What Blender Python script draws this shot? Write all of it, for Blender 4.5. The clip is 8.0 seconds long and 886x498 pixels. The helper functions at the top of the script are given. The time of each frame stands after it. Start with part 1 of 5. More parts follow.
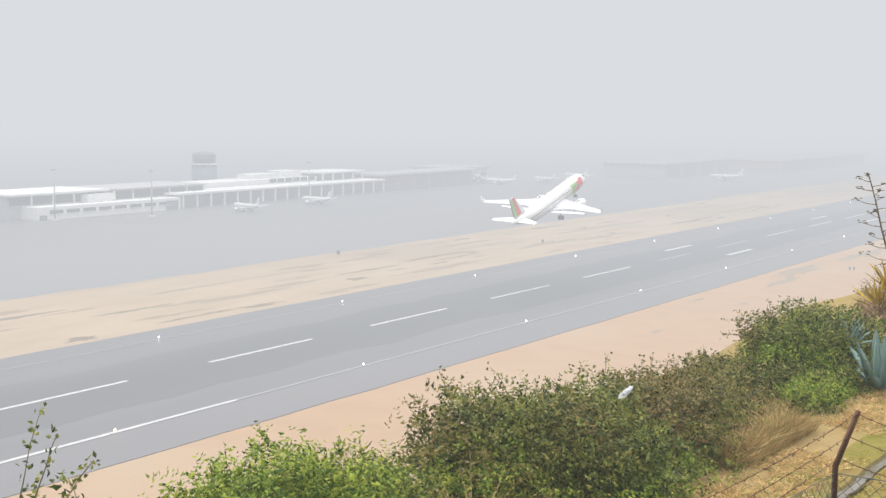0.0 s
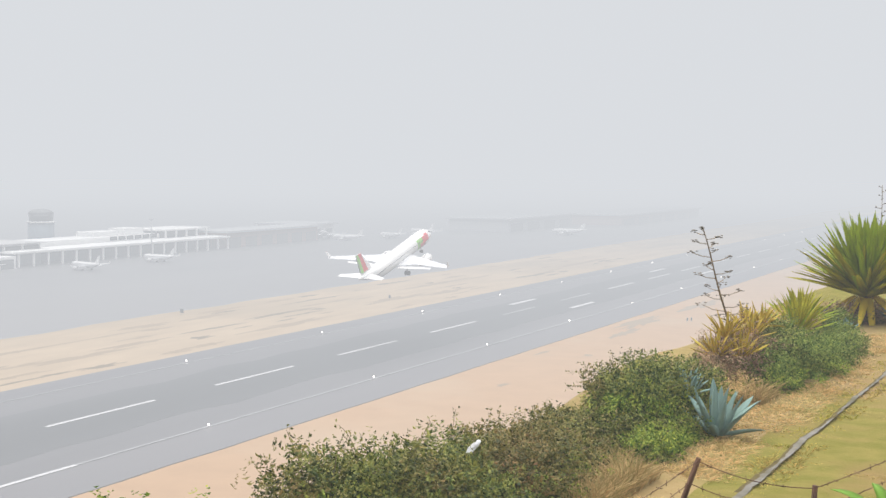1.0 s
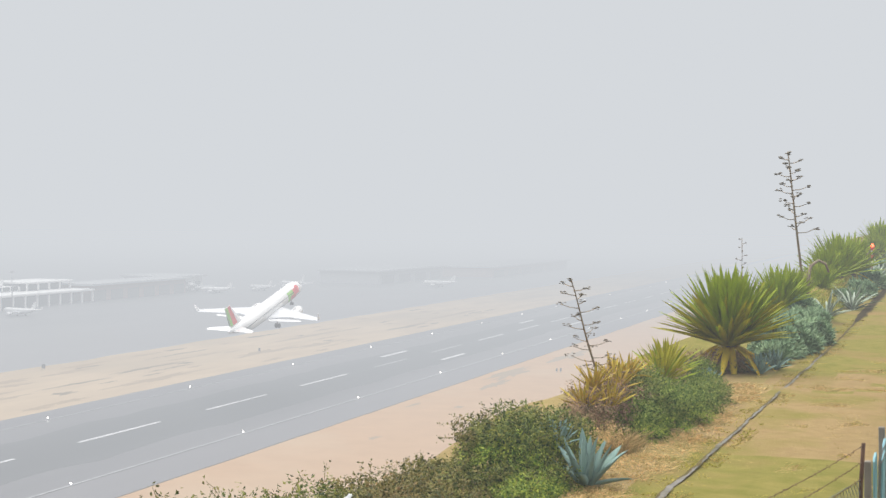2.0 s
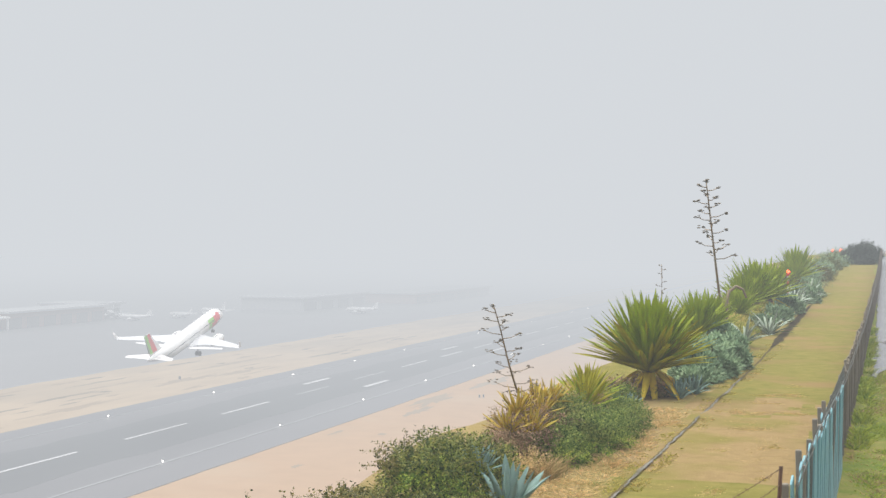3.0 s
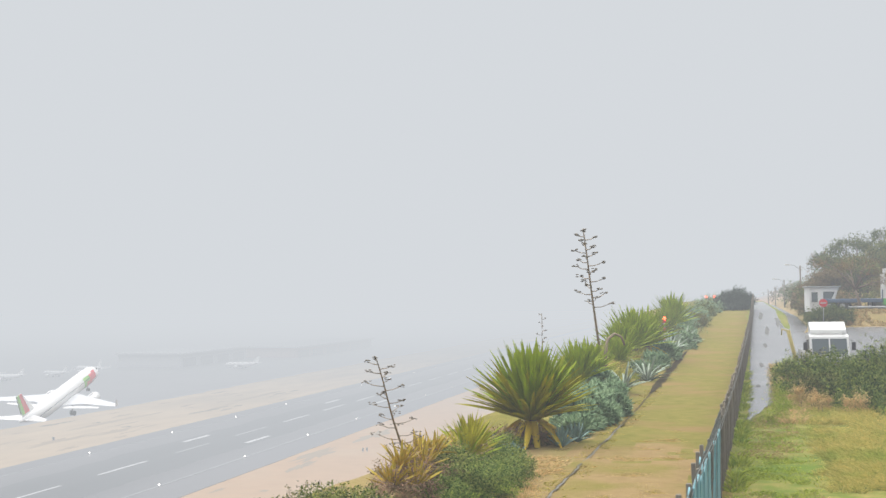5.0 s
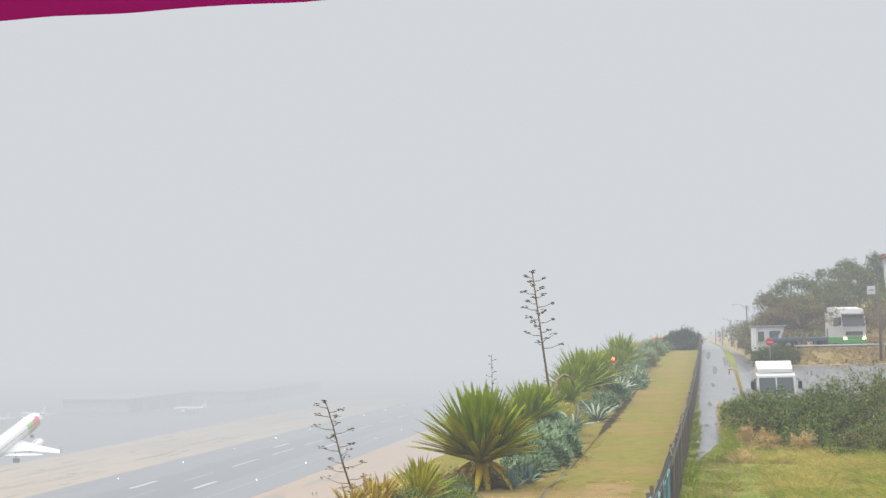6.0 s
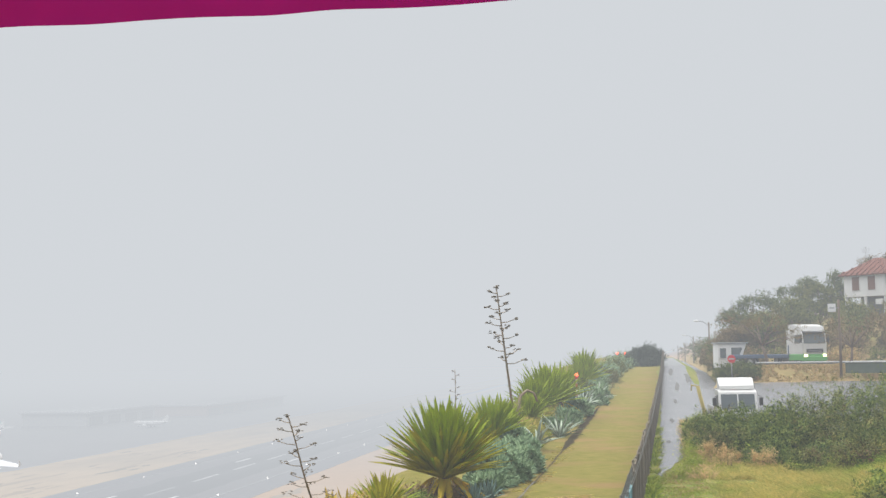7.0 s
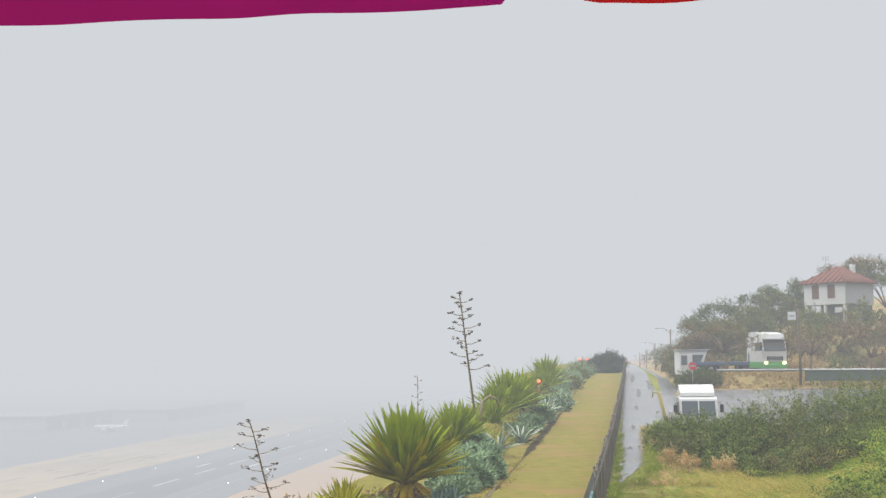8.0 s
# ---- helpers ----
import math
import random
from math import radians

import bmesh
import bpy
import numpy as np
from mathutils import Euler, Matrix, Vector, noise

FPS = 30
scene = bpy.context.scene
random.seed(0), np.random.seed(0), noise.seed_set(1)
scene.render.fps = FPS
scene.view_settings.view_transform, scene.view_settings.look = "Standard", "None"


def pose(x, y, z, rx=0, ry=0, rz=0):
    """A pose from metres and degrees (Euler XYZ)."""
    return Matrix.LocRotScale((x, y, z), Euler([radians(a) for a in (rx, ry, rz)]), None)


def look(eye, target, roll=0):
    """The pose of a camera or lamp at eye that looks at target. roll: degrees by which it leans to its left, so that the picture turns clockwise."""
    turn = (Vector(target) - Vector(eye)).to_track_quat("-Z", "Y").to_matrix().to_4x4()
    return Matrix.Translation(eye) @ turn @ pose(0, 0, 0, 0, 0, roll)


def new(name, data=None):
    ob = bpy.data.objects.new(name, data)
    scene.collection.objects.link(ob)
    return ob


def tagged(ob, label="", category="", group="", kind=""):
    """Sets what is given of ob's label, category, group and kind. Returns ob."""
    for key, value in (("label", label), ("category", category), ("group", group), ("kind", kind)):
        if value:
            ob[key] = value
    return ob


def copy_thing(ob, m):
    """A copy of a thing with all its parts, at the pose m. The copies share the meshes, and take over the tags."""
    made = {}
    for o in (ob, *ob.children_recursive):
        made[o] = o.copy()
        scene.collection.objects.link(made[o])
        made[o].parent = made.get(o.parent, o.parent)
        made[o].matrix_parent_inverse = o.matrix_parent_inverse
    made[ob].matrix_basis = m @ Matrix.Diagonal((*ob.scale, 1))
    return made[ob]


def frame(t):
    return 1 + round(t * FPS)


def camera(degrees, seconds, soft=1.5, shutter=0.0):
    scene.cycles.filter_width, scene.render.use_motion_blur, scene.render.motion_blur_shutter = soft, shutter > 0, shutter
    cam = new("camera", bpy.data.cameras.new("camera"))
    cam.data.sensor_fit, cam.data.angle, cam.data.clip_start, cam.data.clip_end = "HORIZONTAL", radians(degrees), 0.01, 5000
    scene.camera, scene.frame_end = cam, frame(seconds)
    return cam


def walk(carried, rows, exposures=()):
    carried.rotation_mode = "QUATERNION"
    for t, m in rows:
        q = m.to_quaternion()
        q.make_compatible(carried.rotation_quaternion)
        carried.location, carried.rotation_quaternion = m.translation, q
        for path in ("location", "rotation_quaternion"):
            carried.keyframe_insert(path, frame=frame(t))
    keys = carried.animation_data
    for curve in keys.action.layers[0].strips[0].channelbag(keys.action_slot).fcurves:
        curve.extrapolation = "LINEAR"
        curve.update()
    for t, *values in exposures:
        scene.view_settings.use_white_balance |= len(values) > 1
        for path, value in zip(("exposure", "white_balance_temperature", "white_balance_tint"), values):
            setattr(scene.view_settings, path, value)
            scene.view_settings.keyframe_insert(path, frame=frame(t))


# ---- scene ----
# the camera stands on a knoll above the airfield and turns
cam = camera(38.43, 8.0)
EYE = Vector((0.0, 0.0, 4.5))
TURNS = [
    (0.0, 33.96, -6.19, 0.21), (0.5, 29.96, -4.80, 0.06), (1.0, 27.04, -3.65, 0.16), (1.5, 24.16, -2.47, 0.20),
    (2.0, 21.24, -1.28, 0.31), (3.5, 16.52, 0.48, 0.12), (4.0, 15.08, 1.20, -0.16), (4.5, 13.70, 1.56, -0.38),
    (6.0, 10.09, 4.10, -1.06), (6.5, 9.15, 4.60, -1.10), (7.0, 8.47, 4.75, -0.74), (7.5, 7.61, 5.06, -0.61),
    (8.0, 6.82, 4.98, -0.40),
]


def heading(yaw, pitch):
    a, b = radians(yaw), radians(pitch)
    return Vector((-math.sin(a) * math.cos(b), math.cos(a) * math.cos(b), math.sin(b)))


walk(cam, [(t, look(EYE, EYE + heading(yaw, pitch), roll)) for t, yaw, pitch, roll in TURNS],
     [(0.0, 0.05, 6560, 11), (1.0, 0.05, 6560, 11), (1.5, -0.02, 6540, 10.5), (4.5, 0.0, 6500, 10), (6.0, -0.04, 6490, 10), (8.0, -0.05, 6490, 10)])

# ---- light: thick fog under an overcast sky ----
FOG = 0.0020
AIR = (0.671, 0.702, 0.735)
world = bpy.data.worlds.new("overcast")
scene.world = world
world.use_nodes = True
wn, wl = world.node_tree.nodes, world.node_tree.links
wn.clear()
w_out = wn.new("ShaderNodeOutputWorld")
sky = wn.new("ShaderNodeTexSky")
sky.sky_type, sky.sun_disc, sky.sun_elevation, sky.sun_rotation, sky.dust_density = "NISHITA", False, radians(55), radians(160), 6.0
back = wn.new("ShaderNodeBackground")
back.inputs["Strength"].default_value = 0.1
wl.new(sky.outputs[0], back.inputs["Color"])
wl.new(back.outputs[0], w_out.inputs["Surface"])
mist = wn.new("ShaderNodeVolumeAbsorption")
mist.inputs["Color"].default_value, mist.inputs["Density"].default_value = (0, 0, 0, 1), FOG
# the fog's glow is emission, put in for skylight scattered by the mist
mist_light = wn.new("ShaderNodeEmission")
mist_light.inputs["Color"].default_value, mist_light.inputs["Strength"].default_value = (*AIR, 1), FOG
both = wn.new("ShaderNodeAddShader")
wl.new(mist.outputs[0], both.inputs[0])
wl.new(mist_light.outputs[0], both.inputs[1])
wl.new(both.outputs[0], w_out.inputs["Volume"])
# the overcast sky is brightest overhead; an added disc lamp stands in for it
zenith = new("added_zenith_lamp", bpy.data.lights.new("added_zenith_lamp", "AREA"))
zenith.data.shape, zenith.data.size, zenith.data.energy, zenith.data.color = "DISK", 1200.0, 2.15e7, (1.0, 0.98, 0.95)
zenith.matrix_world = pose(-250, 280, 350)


# ---- materials ----
def mat(name, a, b=None, c=None, size=1.0, rough=0.85, bump=0.0, bump_size=None, metal=0.0, spread=0.5, coat=0.0, per_island=0.0, stretch=(1, 1, 1), spec=None, trans=0.0):
    """Two colours mixed by noise of that size in metres, a third in larger stains, with fine relief."""
    if spec is None and trans:
        spec = 0.12
    m = bpy.data.materials.new(name)
    m.use_nodes = True
    n, l = m.node_tree.nodes, m.node_tree.links
    p = n["Principled BSDF"]
    p.inputs["Roughness"].default_value, p.inputs["Metallic"].default_value = rough, metal
    if spec is not None:
        p.inputs["Specular IOR Level"].default_value = spec
    if coat:
        p.inputs["Coat Weight"].default_value, p.inputs["Coat Roughness"].default_value = coat, 0.08
    b = b or tuple(x * 0.8 for x in a)
    tc = n.new("ShaderNodeTexCoord")
    mp = n.new("ShaderNodeMapping")
    mp.inputs["Scale"].default_value = stretch
    l.new(tc.outputs["Object"], mp.inputs["Vector"])

    def noise_at(scale, detail=5.0, rough_=0.6):
        t = n.new("ShaderNodeTexNoise")
        t.inputs["Scale"].default_value, t.inputs["Detail"].default_value, t.inputs["Roughness"].default_value = scale, detail, rough_
        l.new(mp.outputs[0], t.inputs["Vector"])
        return t

    def ramp(src, lo, hi):
        r = n.new("ShaderNodeMapRange")
        r.inputs["From Min"].default_value, r.inputs["From Max"].default_value = lo, hi
        l.new(src, r.inputs["Value"])
        return r.outputs[0]

    def mix(fac, x, y):
        k = n.new("ShaderNodeMix")
        k.data_type = "RGBA"
        l.new(fac, k.inputs["Factor"])
        for sock, v in ((k.inputs["A"], x), (k.inputs["B"], y)):
            if isinstance(v, tuple):
                sock.default_value = (*v, 1)
            else:
                l.new(v, sock)
        return k.outputs["Result"]

    fine = noise_at(1.0 / size)
    col = mix(ramp(fine.outputs["Fac"], 0.5 - spread / 2, 0.5 + spread / 2), a, b)
    if c:
        large = noise_at(0.16 / size, 4.0, 0.55)
        col = mix(ramp(large.outputs["Fac"], 0.48, 0.68), col, c)
    if per_island:
        g = n.new("ShaderNodeNewGeometry")
        hsv = n.new("ShaderNodeHueSaturation")
        l.new(ramp(g.outputs["Random Per Island"], 0.0, 1.0), hsv.inputs["Value"])
        r = n.new("ShaderNodeMapRange")
        r.inputs["To Min"].default_value, r.inputs["To Max"].default_value = 1 - per_island, 1 + per_island
        l.new(g.outputs["Random Per Island"], r.inputs["Value"])
        l.new(r.outputs[0], hsv.inputs["Value"])
        h = n.new("ShaderNodeMapRange")
        h.inputs["To Min"].default_value, h.inputs["To Max"].default_value = 0.5 + per_island * 0.06, 0.5 - per_island * 0.06
        l.new(g.outputs["Random Per Island"], h.inputs["Value"])
        l.new(h.outputs[0], hsv.inputs["Hue"])
        l.new(col, hsv.inputs["Color"])
        col = hsv.outputs[0]
    l.new(col, p.inputs["Base Color"])
    if bump:
        t = noise_at(1.0 / (bump_size or size * 0.4))
        k = n.new("ShaderNodeBump")
        k.inputs["Strength"].default_value, k.inputs["Distance"].default_value = bump, (bump_size or size * 0.4) * 0.5
        l.new(t.outputs["Fac"], k.inputs["Height"])
        l.new(k.outputs[0], p.inputs["Normal"])
    if trans:
        out = n["Material Output"]
        tl = n.new("ShaderNodeBsdfTranslucent")
        l.new(col, tl.inputs["Color"])
        ms = n.new("ShaderNodeMixShader")
        ms.inputs[0].default_value = trans
        l.new(p.outputs[0], ms.inputs[1])
        l.new(tl.outputs[0], ms.inputs[2])
        l.new(ms.outputs[0], out.inputs["Surface"])
    return m


def glow(name, colour, strength):
    m = bpy.data.materials.new(name)
    m.use_nodes = True
    p = m.node_tree.nodes["Principled BSDF"]
    p.inputs["Base Color"].default_value = (*colour, 1)
    p.inputs["Emission Color"].default_value, p.inputs["Emission Strength"].default_value = (*colour, 1), strength
    return m


def pane_glass(name, tint, rough=0.05):
    m = bpy.data.materials.new(name)
    m.use_nodes = True
    p = m.node_tree.nodes["Principled BSDF"]
    p.inputs["Base Color"].default_value, p.inputs["Roughness"].default_value = (*tint, 1), rough
    p.inputs["Specular IOR Level"].default_value = 0.6
    return m


LAWN = mat("lawn", (0.160, 0.152, 0.032), (0.240, 0.202, 0.060), (0.250, 0.172, 0.072), size=0.45, spread=0.4, bump=1.0, bump_size=0.07, rough=0.95, spec=0.03, stretch=(0.8, 1.0, 1))
LAWN_DRY = mat("dry_lawn", (0.250, 0.172, 0.078), (0.315, 0.225, 0.105), (0.200, 0.170, 0.045), size=0.4, spread=0.4, bump=1.0, bump_size=0.07, rough=0.95, spec=0.03)
VERGE = mat("verge_grass", (0.150, 0.190, 0.036), (0.285, 0.245, 0.080), (0.120, 0.180, 0.030), size=0.7, spread=0.3, bump=0.7, bump_size=0.08, rough=0.95, spec=0.03)
SOIL = mat("scrub_soil", (0.255, 0.180, 0.078), (0.340, 0.252, 0.122), (0.215, 0.190, 0.056), size=0.5, bump=0.6, bump_size=0.1, rough=0.95, spec=0.05)
DIRT = mat("bare_dirt", (0.392, 0.255, 0.148), (0.348, 0.222, 0.126), (0.385, 0.274, 0.174), size=7.0, bump=0.2, bump_size=0.6, rough=0.95, spec=0.05)
DRY = mat("dry_bank", (0.270, 0.185, 0.085), (0.340, 0.250, 0.120), (0.160, 0.160, 0.048), size=1.6, bump=0.6, bump_size=0.3, rough=0.95, spec=0.05)
PALE_DIRT = mat("pale_dirt", (0.392, 0.303, 0.207), (0.333, 0.255, 0.174), (0.281, 0.222, 0.155), size=9.0, spread=0.35, bump=0.15, bump_size=1.0, rough=0.95, spec=0.05, stretch=(1, 0.35, 1))
STAIN = mat("dark_scrub_patch", (0.155, 0.125, 0.09), (0.20, 0.155, 0.11), size=3.0, rough=0.95, spec=0.05)
ASPHALT = mat("wet_asphalt", (0.088, 0.086, 0.092), (0.125, 0.122, 0.130), (0.060, 0.060, 0.064), size=14.0, bump=0.1, bump_size=0.1, rough=0.4, stretch=(1, 0.06, 1), spec=0.4)
SHOULDER = mat("wet_shoulder", (0.098, 0.096, 0.105), (0.118, 0.116, 0.126), (0.132, 0.128, 0.136), size=8.0, rough=0.5, stretch=(1, 0.15, 1), spec=0.4)
APRON = mat("wet_apron", (0.130, 0.128, 0.134), (0.158, 0.155, 0.160), (0.172, 0.168, 0.172), size=20.0, rough=0.4, stretch=(0.5, 0.2, 1), spec=0.4)
PAINT = mat("white_marking", (0.56, 0.56, 0.57), (0.40, 0.40, 0.41), size=1.0, rough=0.6)
WORN_PAINT = mat("worn_marking", (0.30, 0.305, 0.315), (0.22, 0.225, 0.235), size=1.5, rough=0.6)
ROAD = mat("wet_road", (0.117, 0.117, 0.122), (0.149, 0.149, 0.154), (0.213, 0.213, 0.218), size=0.8, bump=0.1, bump_size=0.05, rough=0.25, spec=0.6)
PUDDLE = mat("dark_patch", (0.045, 0.045, 0.040), (0.075, 0.070, 0.060), size=0.4, rough=0.5)
CONCRETE = mat("damp_concrete", (0.24, 0.225, 0.205), (0.16, 0.15, 0.125), (0.10, 0.09, 0.055), size=0.2, spread=0.35, bump=0.6, bump_size=0.04, rough=0.9, spec=0.05)
DITCH = mat("dark_ditch_strip", (0.040, 0.034, 0.022), (0.070, 0.058, 0.036), size=0.3, bump=0.8, rough=0.95, spec=0.0)
# this dark brown holds the shade on the drain's bank
GROOVE = mat("shaded_channel_side", (0.085, 0.070, 0.034), (0.145, 0.115, 0.055), size=0.15, bump=0.6, rough=0.95, spec=0.0)

# ---- helpers of this scene ----
PSI = radians(1.3)  # the strip, fence and lane run this much off the runway's direction
FIELD = -42.6       # height of the airfield


def strip(xs, ys):
    """World x, y from metres across and along the strip."""
    return xs * math.cos(PSI) + ys * math.sin(PSI), -xs * math.sin(PSI) + ys * math.cos(PSI)


def unstrip(x, y):
    return x * math.cos(PSI) - y * math.sin(PSI), x * math.sin(PSI) + y * math.cos(PSI)


def smooth(v, a, b):
    k = min(1.0, max(0.0, (v - a) / (b - a)))
    return k * k * (3 - 2 * k)


def rise(ys):
    return 0.0 if ys < 50 else (min(ys, 150) - 50) * 0.0165


def height(x, y):
    """Height of the ground sheet."""
    xs, ys = unstrip(x, y)
    z = rise(ys)
    z += 3.4 * smooth(xs, 3.5, 17) * smooth(ys, 18, 40) * (1 - smooth(ys, 60, 74))
    z += 1.05 * smooth(xs, 5.2, 7.5) * smooth(ys, 110, 115)
    z += 12 * smooth(xs, 16, 75) * smooth(ys, 135, 200) + 5.0 * smooth(xs, 6, 26) * smooth(ys, 129, 154)
    z += 0.9 * smooth(xs, 3, 7) * smooth(ys, 85, 104)
    z += 2.9 * (1 - smooth(math.hypot(x - 1.2, y + 1.5), 3.2, 8.0))
    z += 1.2 * smooth(ys, 90, 150) * (1 - smooth(xs, 2.5, 4.5))
    z += 0.85 * smooth(-xs, 5.3, 6.9) * smooth(ys, 43, 54)
    lip = -9.2 + 0.9 * math.sin(ys * 0.13) + 0.5 * math.sin(ys * 0.37 + 1)
    if xs < lip:
        k = min(1.0, (lip - xs) / 46)
        z = z + (FIELD - z) * (k * 0.75 + 0.25 * smooth(k, 0, 1))
    return z


def part(name, bm, material, parent=None, label="", m=None):
    """Links a bmesh as one mesh object under its thing."""
    me = bpy.data.meshes.new(name)
    bm.to_mesh(me)
    bm.free()
    for mm in material if isinstance(material, (list, tuple)) else (material,):
        me.materials.append(mm)
    ob = new(name, me)
    if m is not None:
        ob.matrix_basis = m
    ob.parent = parent
    return tagged(ob, label)


def shared(name, me, parent=None, m=None):
    ob = new(name, me)
    if m is not None:
        ob.matrix_basis = m
    ob.parent = parent
    return ob


def thing(name, m, label, category, group="", kind=""):
    ob = new(name)
    ob.matrix_basis = m
    return tagged(ob, label, category, group, kind)


def add_box(bm, c, s, bevel=0.0, rot=None):
    """A box of size s about c, with bevelled edges."""
    m = Matrix.Translation(c) @ (rot.to_4x4() if rot else Matrix()) @ Matrix.Diagonal((*s, 1))
    vs = bmesh.ops.create_cube(bm, size=1, matrix=m)["verts"]
    if bevel:
        es = list({e for v in vs for e in v.link_edges})
        bmesh.ops.bevel(bm, geom=es, offset=bevel, segments=2, affect="EDGES", profile=0.5)


def box(c, s, bevel=0.0, rot=None):
    bm = bmesh.new()
    add_box(bm, c, s, bevel, rot)
    return bm


def add_tube(bm, pts, radii, sides=6, cap=True):
    """A tapered tube along points."""
    rings = []
    for i, p in enumerate(pts):
        p = Vector(p)
        d = (Vector(pts[min(i + 1, len(pts) - 1)]) - Vector(pts[max(i - 1, 0)])).normalized()
        q = d.to_track_quat("Z", "Y")
        r = radii[i] if isinstance(radii, (list, tuple)) else radii
        rings.append([bm.verts.new(p + q @ Vector((r * math.cos(a), r * math.sin(a), 0))) for a in (2 * math.pi * k / sides for k in range(sides))])
    for a, b in zip(rings, rings[1:]):
        for k in range(sides):
            f = bm.faces.new((a[k], a[(k + 1) % sides], b[(k + 1) % sides], b[k]))
            f.smooth = True
    if cap:
        bm.faces.new(rings[0][::-1])
        bm.faces.new(rings[-1])


def tube(pts, radii, sides=6):
    bm = bmesh.new()
    add_tube(bm, pts, radii, sides)
    return bm


def add_prism(bm, outline, a, b, axis="y"):
    """An outline in the plane across the axis, drawn out from a to b."""
    def put(p, k):
        return {"x": (k, p[0], p[1]), "y": (p[0], k, p[1]), "z": (p[0], p[1], k)}[axis]
    lo = [bm.verts.new(put(p, a)) for p in outline]
    hi = [bm.verts.new(put(p, b)) for p in outline]
    n = len(outline)
    for k in range(n):
        bm.faces.new((lo[k], lo[(k + 1) % n], hi[(k + 1) % n], hi[k]))
    bm.faces.new(lo[::-1])
    bm.faces.new(hi)
    bmesh.ops.recalc_face_normals(bm, faces=bm.faces)


def prism(outline, a, b, axis="y"):
    bm = bmesh.new()
    add_prism(bm, outline, a, b, axis)
    return bm


def sheet(name, xs, ys, z, material, label, category, jag=0.0, seed=0):
    """A flat slab over the airfield with slightly uneven long edges; xs: left and right edge."""
    rnd = random.Random(seed)
    bm = bmesh.new()
    rows = []
    n = max(2, int((ys[1] - ys[0]) / 12))
    for i in range(n + 1):
        y = ys[0] + (ys[1] - ys[0]) * i / n
        a, b = xs[0] + rnd.uniform(-jag, jag), xs[1] + rnd.uniform(-jag, jag)
        rows.append([bm.verts.new(v) for v in ((a, y, z - 0.3), (a, y, z), (b, y, z), (b, y, z - 0.3))])
    for p, q in zip(rows, rows[1:]):
        for k in range(3):
            bm.faces.new((p[k], p[k + 1], q[k + 1], q[k]))
    bmesh.ops.recalc_face_normals(bm, faces=bm.faces)
    ob = part(name, bm, material)
    return tagged(ob, label, category, kind="structure")


# ---- the ground sheet ----
def spread_out(marks):
    out = []
    for a, b, step in marks:
        n = max(1, round((b - a) / step))
        out += [a + (b - a) * i / n for i in range(n)]
    return out + [marks[-1][1]]


def build_ground():
    gx = spread_out([(-3500, -700, 400), (-700, -80, 60), (-80, -14, 3), (-14, 4, 0.35), (4, 20, 0.8), (20, 90, 4), (90, 400, 40), (400, 3500, 400)])
    gy = spread_out([(-3000, -200, 400), (-200, -20, 30), (-20, 60, 0.7), (60, 160, 1.6), (160, 320, 6), (320, 1000, 60), (1000, 4500, 400)])
    bm = bmesh.new()
    rows = []
    for y in gy:
        row = []
        for x in gx:
            z = height(x, y)
            near = -40 < x < 40 and -30 < y < 200 and not (-0.6 < unstrip(x, y)[0] < 5 and y > 45)
            if near:
                z += 0.05 * noise.noise((x * 0.9, y * 0.9, 0)) + 0.025 * noise.noise((x * 3.1, y * 3.1, 5))
            row.append(bm.verts.new((x, y, z)))
        rows.append(row)
    for r0, r1 in zip(rows, rows[1:]):
        for k in range(len(gx) - 1):
            f = bm.faces.new((r0[k], r0[k + 1], r1[k + 1], r1[k]))
            f.smooth = True
            c = f.calc_center_median()
            xs, ys = unstrip(c.x, c.y)
            j = 0.7 * noise.noise((c.x * 0.5, c.y * 0.3, 3)) + 0.3 * noise.noise((c.x * 1.7, c.y * 1.7, 9))
            if xs < -60 or ys > 400:
                f.material_index = 2
            elif xs < -5.3 + j and ys < 42:
                f.material_index = 1
            elif xs < -0.7:
                f.material_index = 6 if 25 + 5 * j < ys < 38 + 9 * j and xs < -1.5 + j else 0
            elif 60 + j < ys < 109 and xs > 2.2:
                f.material_index = 5
            elif ys > 108 + j and xs > 4:
                f.material_index = 4
            else:
                f.material_index = 3
    ob = part("ground", bm, [LAWN, SOIL, DIRT, VERGE, DRY, ROAD, LAWN_DRY])
    tagged(ob, "hilltop of yellow-green grass and scrub falling to a bare airfield", "ground", kind="structure")


build_ground()

# ---- the airfield ----
sheet("apron", (-2000, -262), (-600, 2600), FIELD + 0.04, APRON, "wet grey concrete apron fading into fog", "apron", 1.5, 1)
sheet("dirt_strip", (-264, -198), (-600, 2600), FIELD + 0.08, PALE_DIRT, "pale sandy strip between runway and apron", "ground", 1.2, 2)
sheet("runway_shoulder", (-202, -128.5), (-600, 2600), FIELD + 0.12, SHOULDER, "wet grey asphalt shoulder beside the runway", "runway", 0.2, 3)
sheet("runway", (-192.4, -141.9), (-600, 2600), FIELD + 0.16, ASPHALT, "wet dark grey asphalt runway with white markings", "runway", 0.0, 4)
WORN = mat("rubber_darkened_asphalt", (0.066, 0.068, 0.073), (0.088, 0.090, 0.097), (0.055, 0.057, 0.061), size=9.0, rough=0.4, stretch=(1, 0.05, 1), spec=0.4)
sheet("runway_wheel_track", (-181, -152.5), (-600, 2600), FIELD + 0.175, WORN, "darker rubber-stained middle of the runway", "runway", 1.6, 5)


def marking(name, x, y0, y1, width, material, label, group):
    bm = box((x, (y0 + y1) / 2, FIELD + 0.19), (width, y1 - y0, 0.03))
    tagged(part(name, bm, material), label, "road marking", group, "structure")


